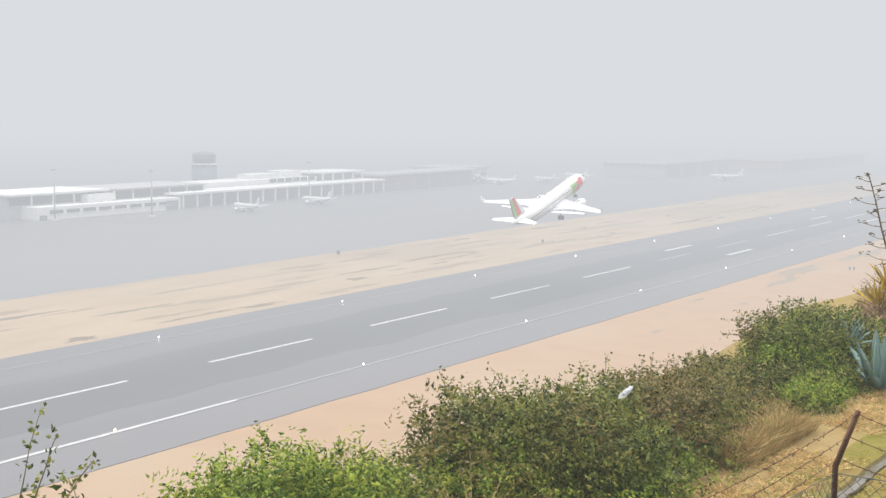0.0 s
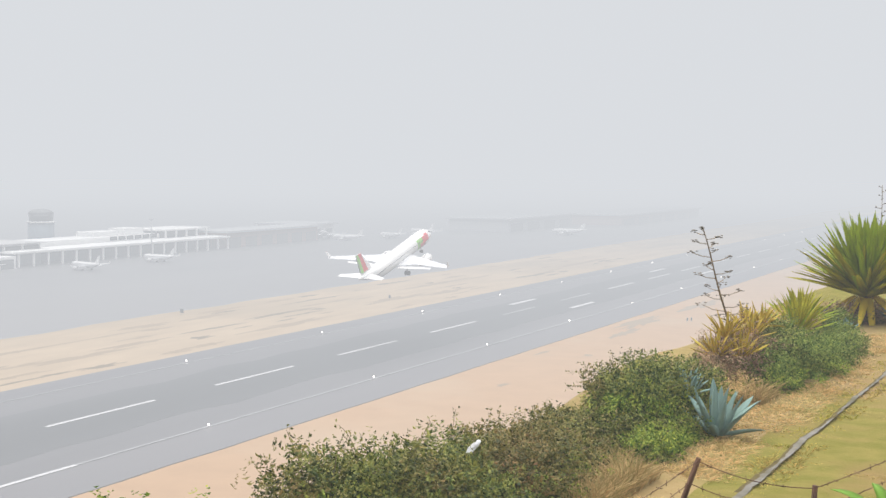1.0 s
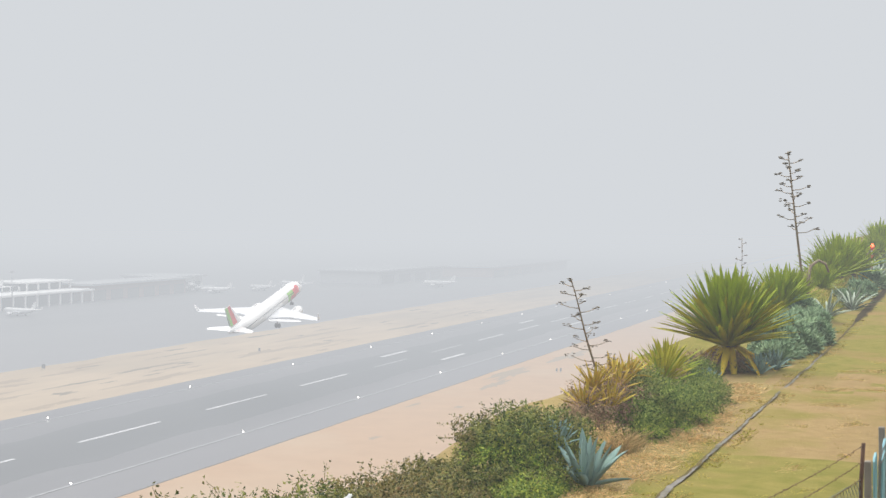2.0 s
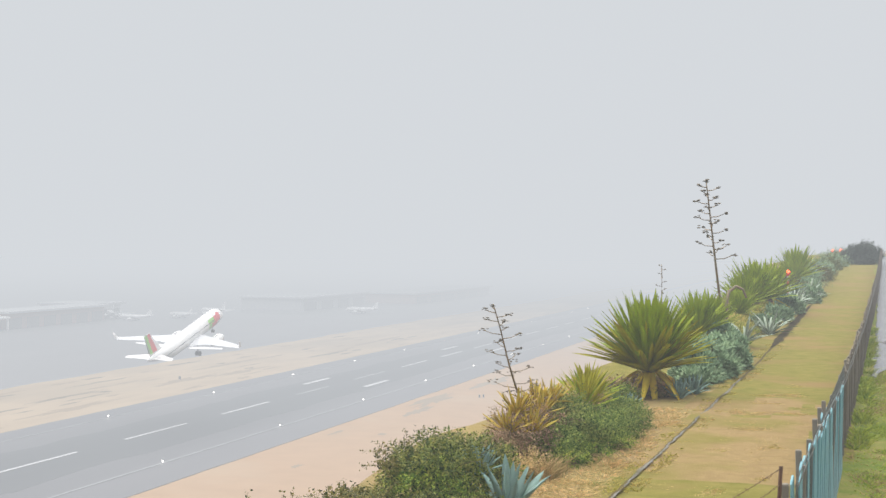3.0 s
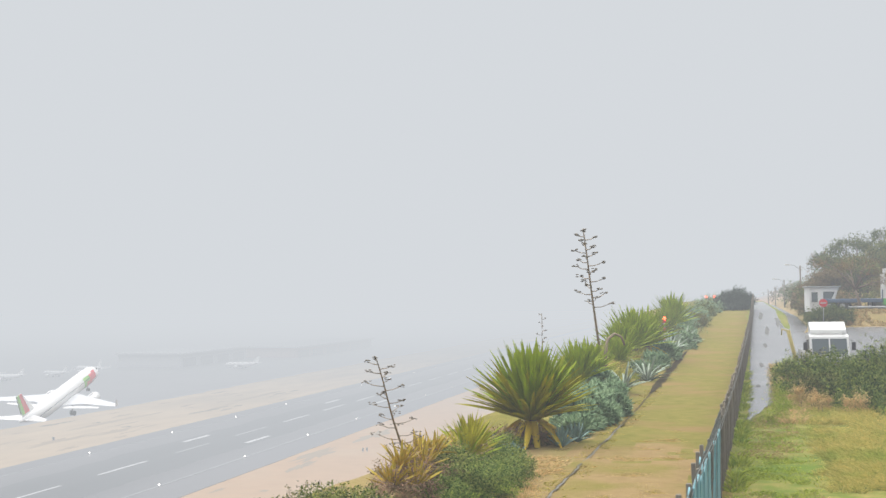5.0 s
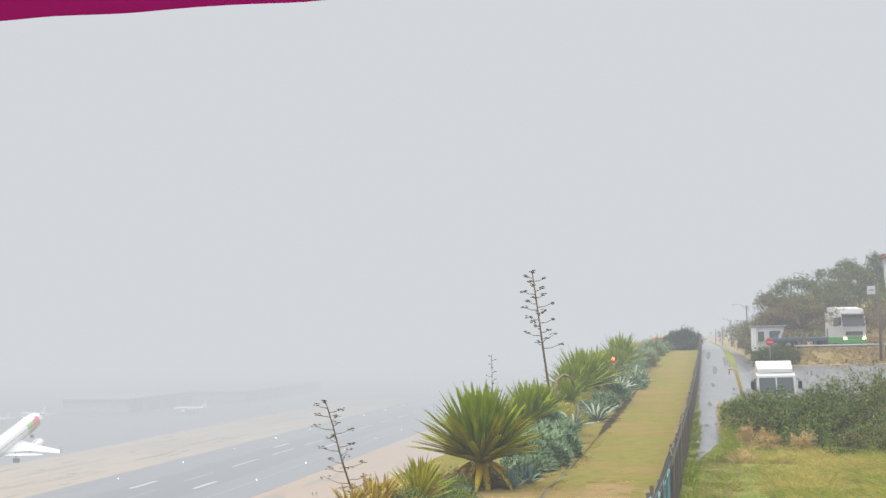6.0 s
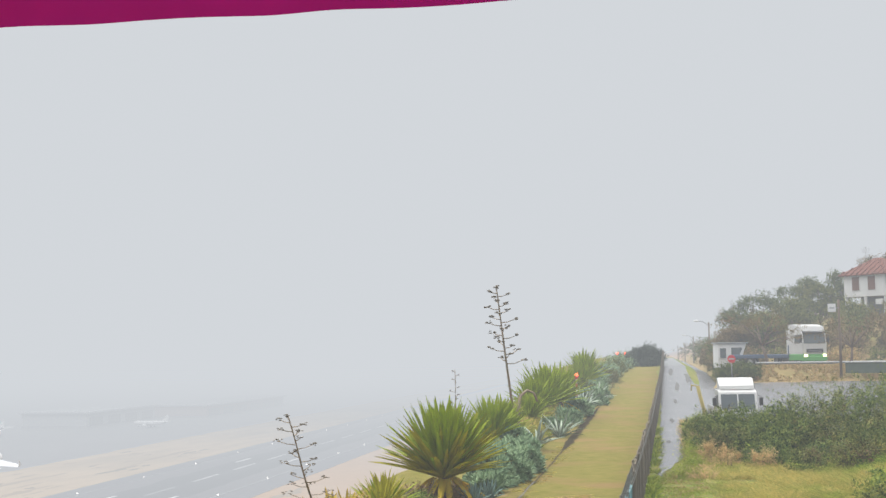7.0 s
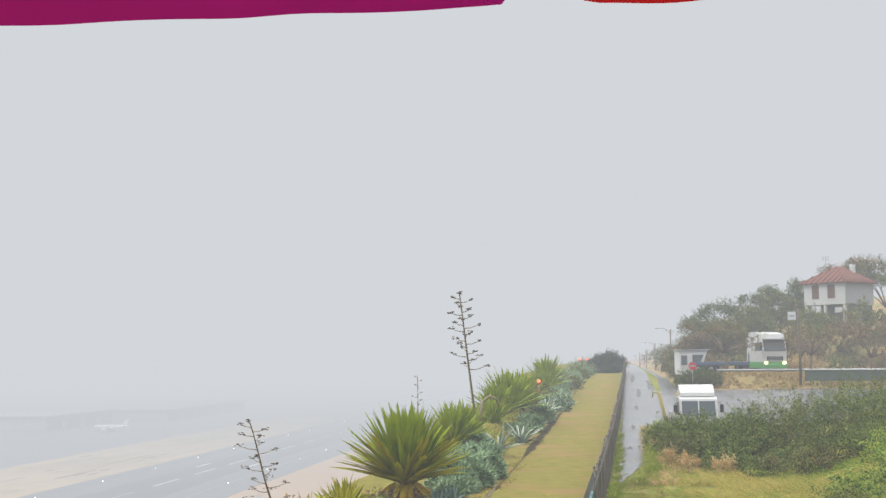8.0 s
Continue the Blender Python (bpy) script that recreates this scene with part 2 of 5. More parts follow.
for k in range(-2, 22):
    y0 = 169.9 + 50 * k
    if k != 4:
        marking("centre_line_dash", -167.2, y0, y0 + 30, 0.9, PAINT if k != 5 else WORN_PAINT, "long white dash painted on the runway centre", "runway centre line")
marking("centre_line_dash", -167.0, 370, 396, 0.8, WORN_PAINT, "worn white dash painted on the runway centre", "runway centre line")
for x, y0 in ((-177.3, 399), (-155.2, 399), (-178, 556), (-154.7, 555)):
    marking("touchdown_bar", x, y0, y0 + 21.5, 1.6, PAINT, "broad white bar painted on the runway", "touchdown bars")
marking("edge_line", -141.5, -300, 150, 0.9, PAINT, "long white line along the runway edge", "runway edge lines")
marking("edge_line", -141.5, 150, 1500, 0.6, WORN_PAINT, "worn white line along the runway edge", "runway edge lines")
marking("edge_line", -192.6, -300, 1500, 0.32, WORN_PAINT, "worn white line along the runway edge", "runway edge lines")

# ---- things on the airfield ----
WHITE = mat("white_paint", (0.80, 0.80, 0.80), (0.74, 0.74, 0.74), size=1.5, rough=0.35, coat=0.3)
WING_GREY = mat("pale_grey_wing", (0.66, 0.67, 0.69), (0.60, 0.61, 0.63), size=1.0, rough=0.35)
FLASH_RED = mat("red_livery", (0.62, 0.05, 0.06), (0.56, 0.04, 0.05), size=1.0, rough=0.3)
FLASH_GREEN = mat("green_livery", (0.20, 0.48, 0.05), (0.24, 0.52, 0.07), size=1.0, rough=0.3)
DARK_GLASS = pane_glass("dark_glass", (0.03, 0.035, 0.04))
TYRE = mat("black_rubber", (0.03, 0.03, 0.03), (0.04, 0.04, 0.04), size=0.1, rough=0.8)
STEEL = mat("grey_steel", (0.35, 0.36, 0.37), (0.28, 0.28, 0.29), size=0.3, rough=0.45, metal=0.6)
LAMP_WHITE = glow("white_lamp", (1.0, 0.95, 0.88), 6.0)
LAMP_AMBER = glow("amber_lamp", (1.0, 0.75, 0.5), 4.0)
LAMP_RED = glow("red_lamp", (1.0, 0.10, 0.04), 7.0)
WALL_WHITE = mat("white_render", (0.710, 0.710, 0.701), (0.634, 0.634, 0.624), (0.576, 0.576, 0.557), size=1.5, rough=0.8, bump=0.1, bump_size=0.05)
WALL_GREY = mat("grey_render", (0.40, 0.41, 0.42), (0.34, 0.35, 0.36), size=2.0, rough=0.8)
WALL_DARK = mat("dark_recess", (0.12, 0.125, 0.13), (0.16, 0.165, 0.17), size=3.0, rough=0.7)
WALL_BROWN = mat("red_brown_panel", (0.30, 0.19, 0.17), (0.35, 0.23, 0.20), size=3.0, rough=0.8)
TERMINAL_WHITE = mat("terminal_white", (0.84, 0.84, 0.83), (0.76, 0.76, 0.75), size=3.0, rough=0.7)
ROOF_GREY = mat("flat_roof", (0.46, 0.46, 0.46), (0.38, 0.38, 0.38), size=4.0, rough=0.85)
TOWER_BLUE = mat("blue_grey_cladding", (0.13, 0.18, 0.23), (0.11, 0.15, 0.19), size=2.0, rough=0.5)


def ring_body(stations, sides=24):
    """A closed body of elliptic rings: (y, z of centre, half width, half height)."""
    bm = bmesh.new()
    rings = []
    for y, z, a, b in stations:
        rings.append([bm.verts.new((a * math.sin(2 * math.pi * k / sides), y, z + b * math.cos(2 * math.pi * k / sides))) for k in range(sides)])
    for p, q in zip(rings, rings[1:]):
        for k in range(sides):
            f = bm.faces.new((p[k], p[(k + 1) % sides], q[(k + 1) % sides], q[k]))
            f.smooth = True
    bm.faces.new(rings[0][::-1])
    bm.faces.new(rings[-1])
    bmesh.ops.recalc_face_normals(bm, faces=bm.faces)
    return bm


def aerofoil(root, tip, bm=None):
    """A tapered wing between two sections: (leading edge point, chord along -y, thickness, axis of thickness)."""
    bm = bm or bmesh.new()
    loops = []
    for (x, y, z), chord, thick, ax in (root, tip):
        loop = []
        for f, h in ((0, 0), (0.04, 0.5), (0.25, 1), (0.6, 0.7), (1, 0.06), (1, -0.06), (0.6, -0.35), (0.25, -0.5), (0.04, -0.35)):
            d = Vector((0, -f * chord, h * thick * 0.5)) if ax == "z" else Vector((h * thick * 0.5, -f * chord, 0))
            loop.append(bm.verts.new(Vector((x, y, z)) + d))
        loops.append(loop)
    n = len(loops[0])
    for k in range(n):
        bm.faces.new((loops[0][k], loops[0][(k + 1) % n], loops[1][(k + 1) % n], loops[1][k]))
    bm.faces.new(loops[0][::-1])
    bm.faces.new(loops[1])
    bmesh.ops.recalc_face_normals(bm, faces=bm.faces)
    return bm


def airliner(m, label, group="", coloured=True):
    """A twin-jet airliner, 37 m long; origin at the middle of the cabin, nose along +y."""
    jet = thing("airliner", m, label, "airplane", group)
    st = [(18.8, -0.45, 0.08, 0.08), (18.5, -0.42, 0.5, 0.5), (17.9, -0.32, 0.95, 0.95), (17.0, -0.18, 1.38, 1.4), (16.0, -0.05, 1.7, 1.75), (14.6, 0, 1.93, 2.0), (13, 0, 1.98, 2.07)]
    st += [(13 - 1.5 * k, 0, 1.98, 2.07) for k in range(1, 14)]
    st += [(-8.5, 0.05, 1.95, 2.0), (-10.5, 0.25, 1.78, 1.8), (-12.5, 0.52, 1.5, 1.5), (-14.5, 0.82, 1.15, 1.15), (-16.5, 1.1, 0.75, 0.78), (-18.0, 1.3, 0.4, 0.42), (-18.7, 1.38, 0.2, 0.2)]
    bm = ring_body(st, 28)
    if coloured:
        for f in bm.faces:
            c = f.calc_center_median()
            s = c.y - 0.55 * c.z
            if 8.6 < s < 10.7 and c.z < 1.45:
                f.material_index = 1
            elif 10.7 <= s < 14.0 and c.z < 1.45:
                f.material_index = 2
    part("fuselage", bm, [WHITE, FLASH_GREEN, FLASH_RED], jet)
    bm = bmesh.new()
    for s in (-1, 1):
        for k in range(46):
            y = 11.4 - 0.56 * k if coloured else 13 - 0.56 * k
            add_box(bm, (s * 1.95, y, 0.45), (0.1, 0.17, 0.26))
    tagged(part("cabin_windows", bm, DARK_GLASS, jet), kind="stuff")
    bm = bmesh.new()
    for s in (-1, 1):
        add_box(bm, (s * 0.75, 16.75, 0.85), (0.8, 0.55, 0.5), 0.05, Euler((0.6, 0, s * -0.45)).to_matrix())
    tagged(part("cockpit_windows", bm, DARK_GLASS, jet), kind="stuff")
    for s in (-1, 1):
        wing = part("wing", aerofoil(((s * 1.2, 5.4, -1.25), 8.2, 0.95, "z"), ((s * 6.4, 2.4, -0.75), 4.3, 0.55, "z")), WING_GREY, jet)
        part("outer_panel", aerofoil(((s * 6.4, 2.4, -0.75), 4.3, 0.55, "z"), ((s * 17.0, -3.4, 0.25), 1.6, 0.2, "z")), WING_GREY, wing)
        part("sharklet", aerofoil(((s * 17.0, -3.5, 0.25), 1.5, 0.16, "x"), ((s * 17.5, -4.9, 2.1), 0.6, 0.08, "x")), WHITE, wing)
        part("flap", aerofoil(((s * 2.2, -2.2, -1.45), 1.5, 0.2, "z"), ((s * 12.0, -3.5, -0.65), 0.9, 0.12, "z")), WHITE, wing)
        part("stabiliser", aerofoil(((s * 0.4, -13.6, 1.1), 3.6, 0.36, "z"), ((s * 6.2, -17.0, 1.6), 1.3, 0.14, "z")), WHITE, jet)
        nac = part("engine", ring_body([(6.9, 0, 0.98, 0.98), (6.6, 0, 1.12, 1.12), (5.5, 0, 1.2, 1.2), (3.8, 0, 1.08, 1.08), (2.4, 0.05, 0.75, 0.75), (1.6, 0.05, 0.42, 0.42)], 20), WHITE, jet, m=Matrix.Translation((s * 5.75, 0, -2.25)))
        part("fan", ring_body([(6.93, 0, 0.82, 0.82), (6.94, 0, 0.2, 0.2)], 16), DARK_GLASS, nac)
        part("pylon", box((0, 3.6, 1.15), (0.3, 3.4, 0.7), 0.05), WHITE, nac)
        leg = part("main_gear", tube([(s * 3.8, -1.6, -1.2), (s * 3.8, -1.7, -3.4)], 0.14, 8), STEEL, jet)
        for w in (-0.42, 0.42):
            part("wheel", ring_body([(-0.2, 0, 0.45, 0.45), (-0.16, 0, 0.6, 0.6), (0.16, 0, 0.6, 0.6), (0.2, 0, 0.45, 0.45)], 16), TYRE, leg, m=Matrix.Translation((s * 3.8 + w, -1.7, -3.4)) @ Euler((0, 0, math.pi / 2)).to_matrix().to_4x4())
    fin = aerofoil(((0, -11.6, 1.75), 5.6, 0.45, "x"), ((0, -16.4, 7.5), 2.2, 0.18, "x"))
    bmesh.ops.subdivide_edges(fin, edges=[e for e in fin.edges if abs(e.verts[0].co.z - e.verts[1].co.z) > 3], cuts=6)
    part("fin", fin, WHITE, jet)
    if coloured:
        # slanted stripes of the tail, standing just proud of the fin's sides
        def stripe(lo, hi):
            b = bmesh.new()
            for s in (-1, 1):
                v = []
                for z, fr in ((2.3, lo[0]), (2.3, lo[1]), (7.45, hi[1]), (7.45, hi[0])):
                    k = (z - 1.75) / 5.75
                    v.append(b.verts.new((s * (0.25 - 0.13 * k), -11.6 - 4.8 * k - fr * (5.6 - 3.4 * k), z)))
                b.faces.new(v)
            return b
        part("rear_stripe", stripe((0.78, 1.0), (0.55, 1.0)), FLASH_GREEN, jet)
        part("tail_stripe", stripe((0.40, 0.78), (0.05, 0.55)), FLASH_RED, jet)
    nose = part("nose_gear", tube([(0, 13.2, -1.8), (0, 13.3, -3.5)], 0.1, 8), STEEL, jet)
    for w in (-0.25, 0.25):
        part("wheel", ring_body([(-0.12, 0, 0.28, 0.28), (-0.1, 0, 0.4, 0.4), (0.1, 0, 0.4, 0.4), (0.12, 0, 0.28, 0.28)], 14), TYRE, nose, m=Matrix.Translation((w, 13.3, -3.5)) @ Euler((0, 0, math.pi / 2)).to_matrix().to_4x4())
    return jet


airliner(pose(-167.2, 299.6, -19.6, 17.7, 2.0, 0) @ Matrix.Scale(1.06, 4), "white airliner with red and green nose flash climbing over the runway")
parked = airliner(pose(-405, 762, FIELD + 4.1, 0, 0, 60) @ Matrix.Scale(0.8, 4), "small white airliner parked on the wet apron", "parked airliners", False)
for x, y, a, k in ((-408, 441, 75, 0.62), (-412, 497, 80, 0.62), (-455, 716, 40, 0.9), (-330, 842, 85, 0.7), (-430, 706, 95, 0.6), (-418, 742, 70, 0.6)):
    copy_thing(parked, pose(x, y, FIELD + 0.1 + 4.0 * k, 0, 0, a)).scale = (k, k, k)


def edge_light(x, y, material, label):
    e = thing("runway_light", pose(x, y, FIELD + 0.16), label, "runway light", "runway edge lights")
    part("stem", tube([(0, 0, 0), (0, 0, 0.28)], 0.05, 6), STEEL, e)
    part("lens", ring_body([(-0.18, 0, 0.05, 0.05), (-0.12, 0, 0.15, 0.15), (0, 0, 0.19, 0.19), (0.12, 0, 0.15, 0.15), (0.18, 0, 0.05, 0.05)], 10), material, e, m=pose(0, 0, 0.45, 90))
    return e


ew = edge_light(-141.3, 183.6, LAMP_WHITE, "glowing white edge light standing beside the runway")
for k in range(-2, 14):
    if k not in (0, -1):
        copy_thing(ew, pose(-141.3, 183.6 + 59.5 * k, FIELD + 0.16))
    copy_thing(ew, pose(-193.0, 181.8 + 60.6 * k, FIELD + 0.16))
ea = edge_light(-141.3, 124.1, LAMP_AMBER, "small amber edge light standing beside the runway")


def field_sign(x, y, w, h):
    s = thing("field_sign", pose(x, y, FIELD + 0.1), "small dark marker board standing on sandy ground", "sign", "field marker boards")
    part("board", box((0, 0, h * 0.65), (w, 0.25, h * 0.7), 0.03), WALL_DARK, s)
    for k in (-1, 1):
        part("leg", box((k * w * 0.35, 0, h * 0.15), (0.08, 0.08, h * 0.34)), STEEL, s)


for x, y, w, h in ((-258, 322, 1.2, 1.8), (-223, 395, 0.8, 1.5), (-109.6, 380, 0.5, 1.3), (-108.6, 381, 0.5, 1.3)):
    field_sign(x, y, w, h)


def stain(x, y, length, width, seed, material=STAIN, z=FIELD + 0.09):
    """A ragged low patch of dark scrub on the sand, drawn out along the wind."""
    rnd = random.Random(seed)
    bm = bmesh.new()
    n = 26
    c = bm.verts.new((x, y, z + 0.05))
    ring = []
    for k in range(n):
        a = 2 * math.pi * k / n
        r = 1 + rnd.uniform(-0.6, 0.45)
        ring.append(bm.verts.new((x + width / 2 * r * math.sin(a), y + length / 2 * r * math.cos(a), z)))
    for k in range(n):
        bm.faces.new((c, ring[k], ring[(k + 1) % n]))
    bmesh.ops.recalc_face_normals(bm, faces=bm.faces)
    tagged(part("scrub_patch", bm, material), "ragged dark patch of damp low scrub on sand", "ground patch", "damp patches on the sand", "structure")


STAIN_LIGHT = mat("damp_sand_patch", (0.25, 0.19, 0.13), (0.29, 0.22, 0.15), size=3.0, rough=0.95, spec=0.05)
rs = random.Random(5)
for x, y, ln, wd in ((-243, 262, 60, 2.0), (-222, 238, 34, 4), (-226, 262, 30, 3), (-214, 320, 44, 5), (-222, 396, 50, 6), (-218, 430, 40, 5), (-232, 340, 40, 3), (-240, 180, 26, 2.5),
                     (-228, 165, 22, 3), (-214, 205, 24, 3), (-236, 460, 60, 4), (-218, 520, 40, 4), (-228, 300, 30, 2), (-246, 380, 40, 2), (-208, 270, 20, 3), (-225, 600, 60, 5)):
    stain(x, y, ln, wd, int(-x * 7 + y), STAIN if rs.random() < 0.5 else STAIN_LIGHT)
for i in range(70):
    x, y = -rs.uniform(206, 256), rs.uniform(150, 640)
    stain(x, y, rs.uniform(6, 26), rs.uniform(1.2, 4.0), 300 + i, STAIN if rs.random() < 0.35 else STAIN_LIGHT, FIELD + 0.085)
for x, y, ln, wd in ((-122, 372, 34, 6), (-118, 345, 22, 4), (-119, 430, 40, 6), (-124, 300, 10, 1.5), (-113, 250, 5, 2.2), (-112, 300, 4, 2)):
    stain(x, y, ln, wd, int(-x * 3 + y), STAIN_LIGHT, FIELD + 0.05)


# the terminal, its tower and the halls beyond
def block(name, x0, x1, y0, y1, z0, z1, material, parent, bevel=0.08):
    return part(name, box(((x0 + x1) / 2, (y0 + y1) / 2, FIELD + (z0 + z1) / 2), (abs(x1 - x0), abs(y1 - y0), z1 - z0), bevel), material, parent)


def terminal():
    t = thing("terminal_building", Matrix(), "long white airport terminal with dark glass bands and columns", "building")
    front = block("front_block", -456, -444, 351, 434, 0, 5.6, TERMINAL_WHITE, t)
    for k in range(8):
        y = 357 + 9.0 * k
        w = block("window", -444.2, -443.9, y, y + 7.2, 2.5, 4.1, DARK_GLASS, front, 0)
        block("sill", -444.2, -443.6, y - 0.1, y + 7.3, 2.25, 2.47, TERMINAL_WHITE, w, 0.02)
    block("gate", -444.3, -443.85, 424.5, 432.5, 0, 4.4, WALL_DARK, front, 0)
    # dark panel put in for the shade of an opening
    block("gate", -444.3, -443.85, 351.5, 355.5, 0, 2.2, WALL_DARK, front, 0)
    hall = block("upper_hall", -484, -456, 344, 462, 0, 10.2, WALL_GREY, t)
    for k in range(10):
        y = 345.5 + 11.6 * k
        block("window", -456.3, -455.85, y, y + 10.6, 6.1, 9.4, DARK_GLASS, hall, 0)
        block("column", -455.9, -455.2, y + 10.7, y + 11.5, 5.6, 10.2, TERMINAL_WHITE, hall, 0.03)
    block("roof", -486, -452.5, 343, 398, 10.25, 11.1, TERMINAL_WHITE, t)
    block("roof", -486, -453.5, 400, 463, 10.25, 10.8, ROOF_GREY, t)
    block("stair_block", -458, -451, 384, 400, 5.7, 9.2, TERMINAL_WHITE, t)
    pier = block("pier_roof", -463, -445, 434.3, 600, 6.4, 7.4, TERMINAL_WHITE, t)
    # dark colour gives the shade in the recess behind the columns
    block("pier_wall", -463, -459, 434.3, 600, 0, 6.3, WALL_DARK, pier)
    for k in range(18):
        y = 437 + 9.5 * k
        block("column", -446.3, -445.5, y, y + 0.9, 0, 6.35, TERMINAL_WHITE, pier, 0.05)
    up = block("upper_storey", -485, -464, 463.2, 560, 0, 10.0, TERMINAL_WHITE, t)
    for k in range(6):
        block("window", -464.2, -463.85, 520 + 6.5 * k, 525.5 + 6.5 * k, 8.0, 10.2, DARK_GLASS, up, 0)
    end = block("end_hall", -485, -466, 560.3, 598, 0, 11.4, WALL_DARK, t)
    block("roof", -486, -460, 560, 600, 11.5, 12.3, TERMINAL_WHITE, end)
    for k in range(5):
        block("column", -461, -460.3, 561 + 9.2 * k, 561.8 + 9.2 * k, 7.5, 11.4, TERMINAL_WHITE, end, 0)
    for y0, y1, z in ((516, 536, 12.4), (541, 556, 13.4)):
        block("roof_house", -484, -472, y0, y1, 10.05, z, TERMINAL_WHITE, t)
    wing = block("far_wing", -520, -486.5, 225, 341, 0, 7.2, TERMINAL_WHITE, t)
    block("roof", -522, -485, 224, 342, 7.25, 7.9, TERMINAL_WHITE, wing)


terminal()


def control_tower():
    t = thing("control_tower", pose(-500, 507, FIELD), "squat blue-grey airport control tower behind the terminal roof", "tower")
    part("shaft", ring_body([(0, 0, 6.8, 6.8), (17.3, 0, 6.8, 6.8)], 8), TOWER_BLUE, t, m=pose(0, 0, 0, 90) @ Matrix.Scale(1, 4))
    part("ring", ring_body([(17.3, 0, 7.0, 7.0), (17.4, 0, 7.5, 7.5), (18.0, 0, 7.5, 7.5), (18.1, 0, 7.0, 7.0)], 8), WALL_WHITE, t, m=pose(0, 0, 0, 90))
    part("cab", ring_body([(18.1, 0, 6.1, 6.1), (22.2, 0, 6.6, 6.6)], 8), DARK_GLASS, t, m=pose(0, 0, 0, 90))
    part("roof", ring_body([(22.2, 0, 6.7, 6.7), (23.4, 0, 6.0, 6.0), (24.4, 0, 4.2, 4.2), (24.7, 0, 2.0, 2.0)], 8), WALL_DARK, t, m=pose(0, 0, 0, 90))


control_tower()


def hall(x0, x1, y0, y1, z, walls, label, doors=4):
    h = thing("airport_hall", Matrix(), label, "building", "far airport halls")
    body = block("body", x0, x1, y0, y1, 0, z - 1.2, walls, h)
    block("roof", x0 - 2, x1 + 3, y0 - 2, y1 + 2, z - 1.15, z, WALL_GREY, h)
    step = (y1 - y0) / doors
    for k in range(doors):
        block("door", x1 - 0.1, x1 + 0.2, y0 + step * (k + 0.15), y0 + step * (k + 0.85), 0, z * 0.6, WALL_DARK, body, 0)


hall(-470, -449, 602, 700, 10, WALL_BROWN, "low red-brown airport hall beside the terminal", 6)
hall(-500, -462, 705, 740, 10, TERMINAL_WHITE, "white flat-roofed airport hall in fog", 3)
hall(-432, -383, 856, 985, 10, WALL_GREY, "wide hangar with a dark flat roof in fog", 4)
hall(-392, -345, 1000, 1230, 9, WALL_BROWN, "wide grey hangar fading into fog", 6)


def mast(x, y, h):
    t = thing("light_mast", pose(x, y, FIELD), "tall thin grey floodlight mast on the apron", "lamp post", "apron masts")
    part("pole", tube([(0, 0, 0), (0, 0, h * 0.5), (0, 0, h)], [0.32, 0.24, 0.15], 8), STEEL, t)
    part("head", box((0, 0, h), (0.8, 3.0, 0.7), 0.1), WALL_GREY, t)
    part("base", box((0, 0, 0.4), (1.8, 1.8, 0.9), 0.1), WALL_WHITE, t)


for x, y, h in ((-437, 354, 22), (-421, 394, 20.5), (-436, 520, 20)):
    mast(x, y, h)

# ---- plants along the hilltop ----
BRAMBLE = mat("bramble_leaf", (0.110, 0.165, 0.030), (0.220, 0.245, 0.058), (0.230, 0.155, 0.055), size=0.4, rough=0.5, per_island=0.8, spec=0.25, trans=0.3)
FRESH = mat("fresh_leaf", (0.190, 0.310, 0.036), (0.310, 0.385, 0.070), (0.180, 0.210, 0.045), size=0.4, rough=0.5, per_island=0.7, spec=0.2, trans=0.35)
RUSSET = mat("russet_twigs", (0.26, 0.165, 0.090), (0.38, 0.27, 0.15), size=0.3, rough=0.9, per_island=0.5)
TEAL = mat("blue_green_leaf", (0.21, 0.33, 0.18), (0.32, 0.43, 0.25), size=0.4, rough=0.6, per_island=0.35, trans=0.15)
HEDGELEAF = mat("blue_grey_hedge_leaf", (0.060, 0.085, 0.065), (0.095, 0.120, 0.095), size=1.0, rough=0.7, per_island=0.3, trans=0.2)
DARKLEAF = mat("dark_leaf", (0.070, 0.105, 0.026), (0.130, 0.160, 0.042), size=1.0, rough=0.7, per_island=0.5, trans=0.25)
HILLLEAF = mat("hillside_leaf", (0.105, 0.140, 0.035), (0.185, 0.200, 0.055), (0.16, 0.13, 0.05), size=1.5, rough=0.7, per_island=0.5, trans=0.25)
BROWNLEAF = mat("brownish_leaf", (0.170, 0.125, 0.058), (0.250, 0.185, 0.085), (0.15, 0.15, 0.05), size=1.0, rough=0.8, per_island=0.45, trans=0.2)
BARK = mat("bark", (0.14, 0.10, 0.075), (0.20, 0.15, 0.11), size=0.15, rough=0.9, bump=0.5, bump_size=0.03)
CANE = mat("bramble_cane", (0.19, 0.12, 0.07), (0.15, 0.15, 0.06), size=0.2, rough=0.8)
STRAW = mat("dry_grass", (0.400, 0.285, 0.115), (0.500, 0.385, 0.175), size=0.5, rough=0.9, per_island=0.35, trans=0.25)
MIDLEAF = mat("weed_leaf", (0.135, 0.220, 0.045), (0.245, 0.310, 0.080), (0.23, 0.19, 0.07), size=0.4, rough=0.6, per_island=0.7, trans=0.3)
YGRASS = mat("yellow_green_grass", (0.42, 0.40, 0.075), (0.58, 0.49, 0.160), (0.24, 0.34, 0.045), size=0.5, rough=0.9, per_island=0.45, trans=0.4)
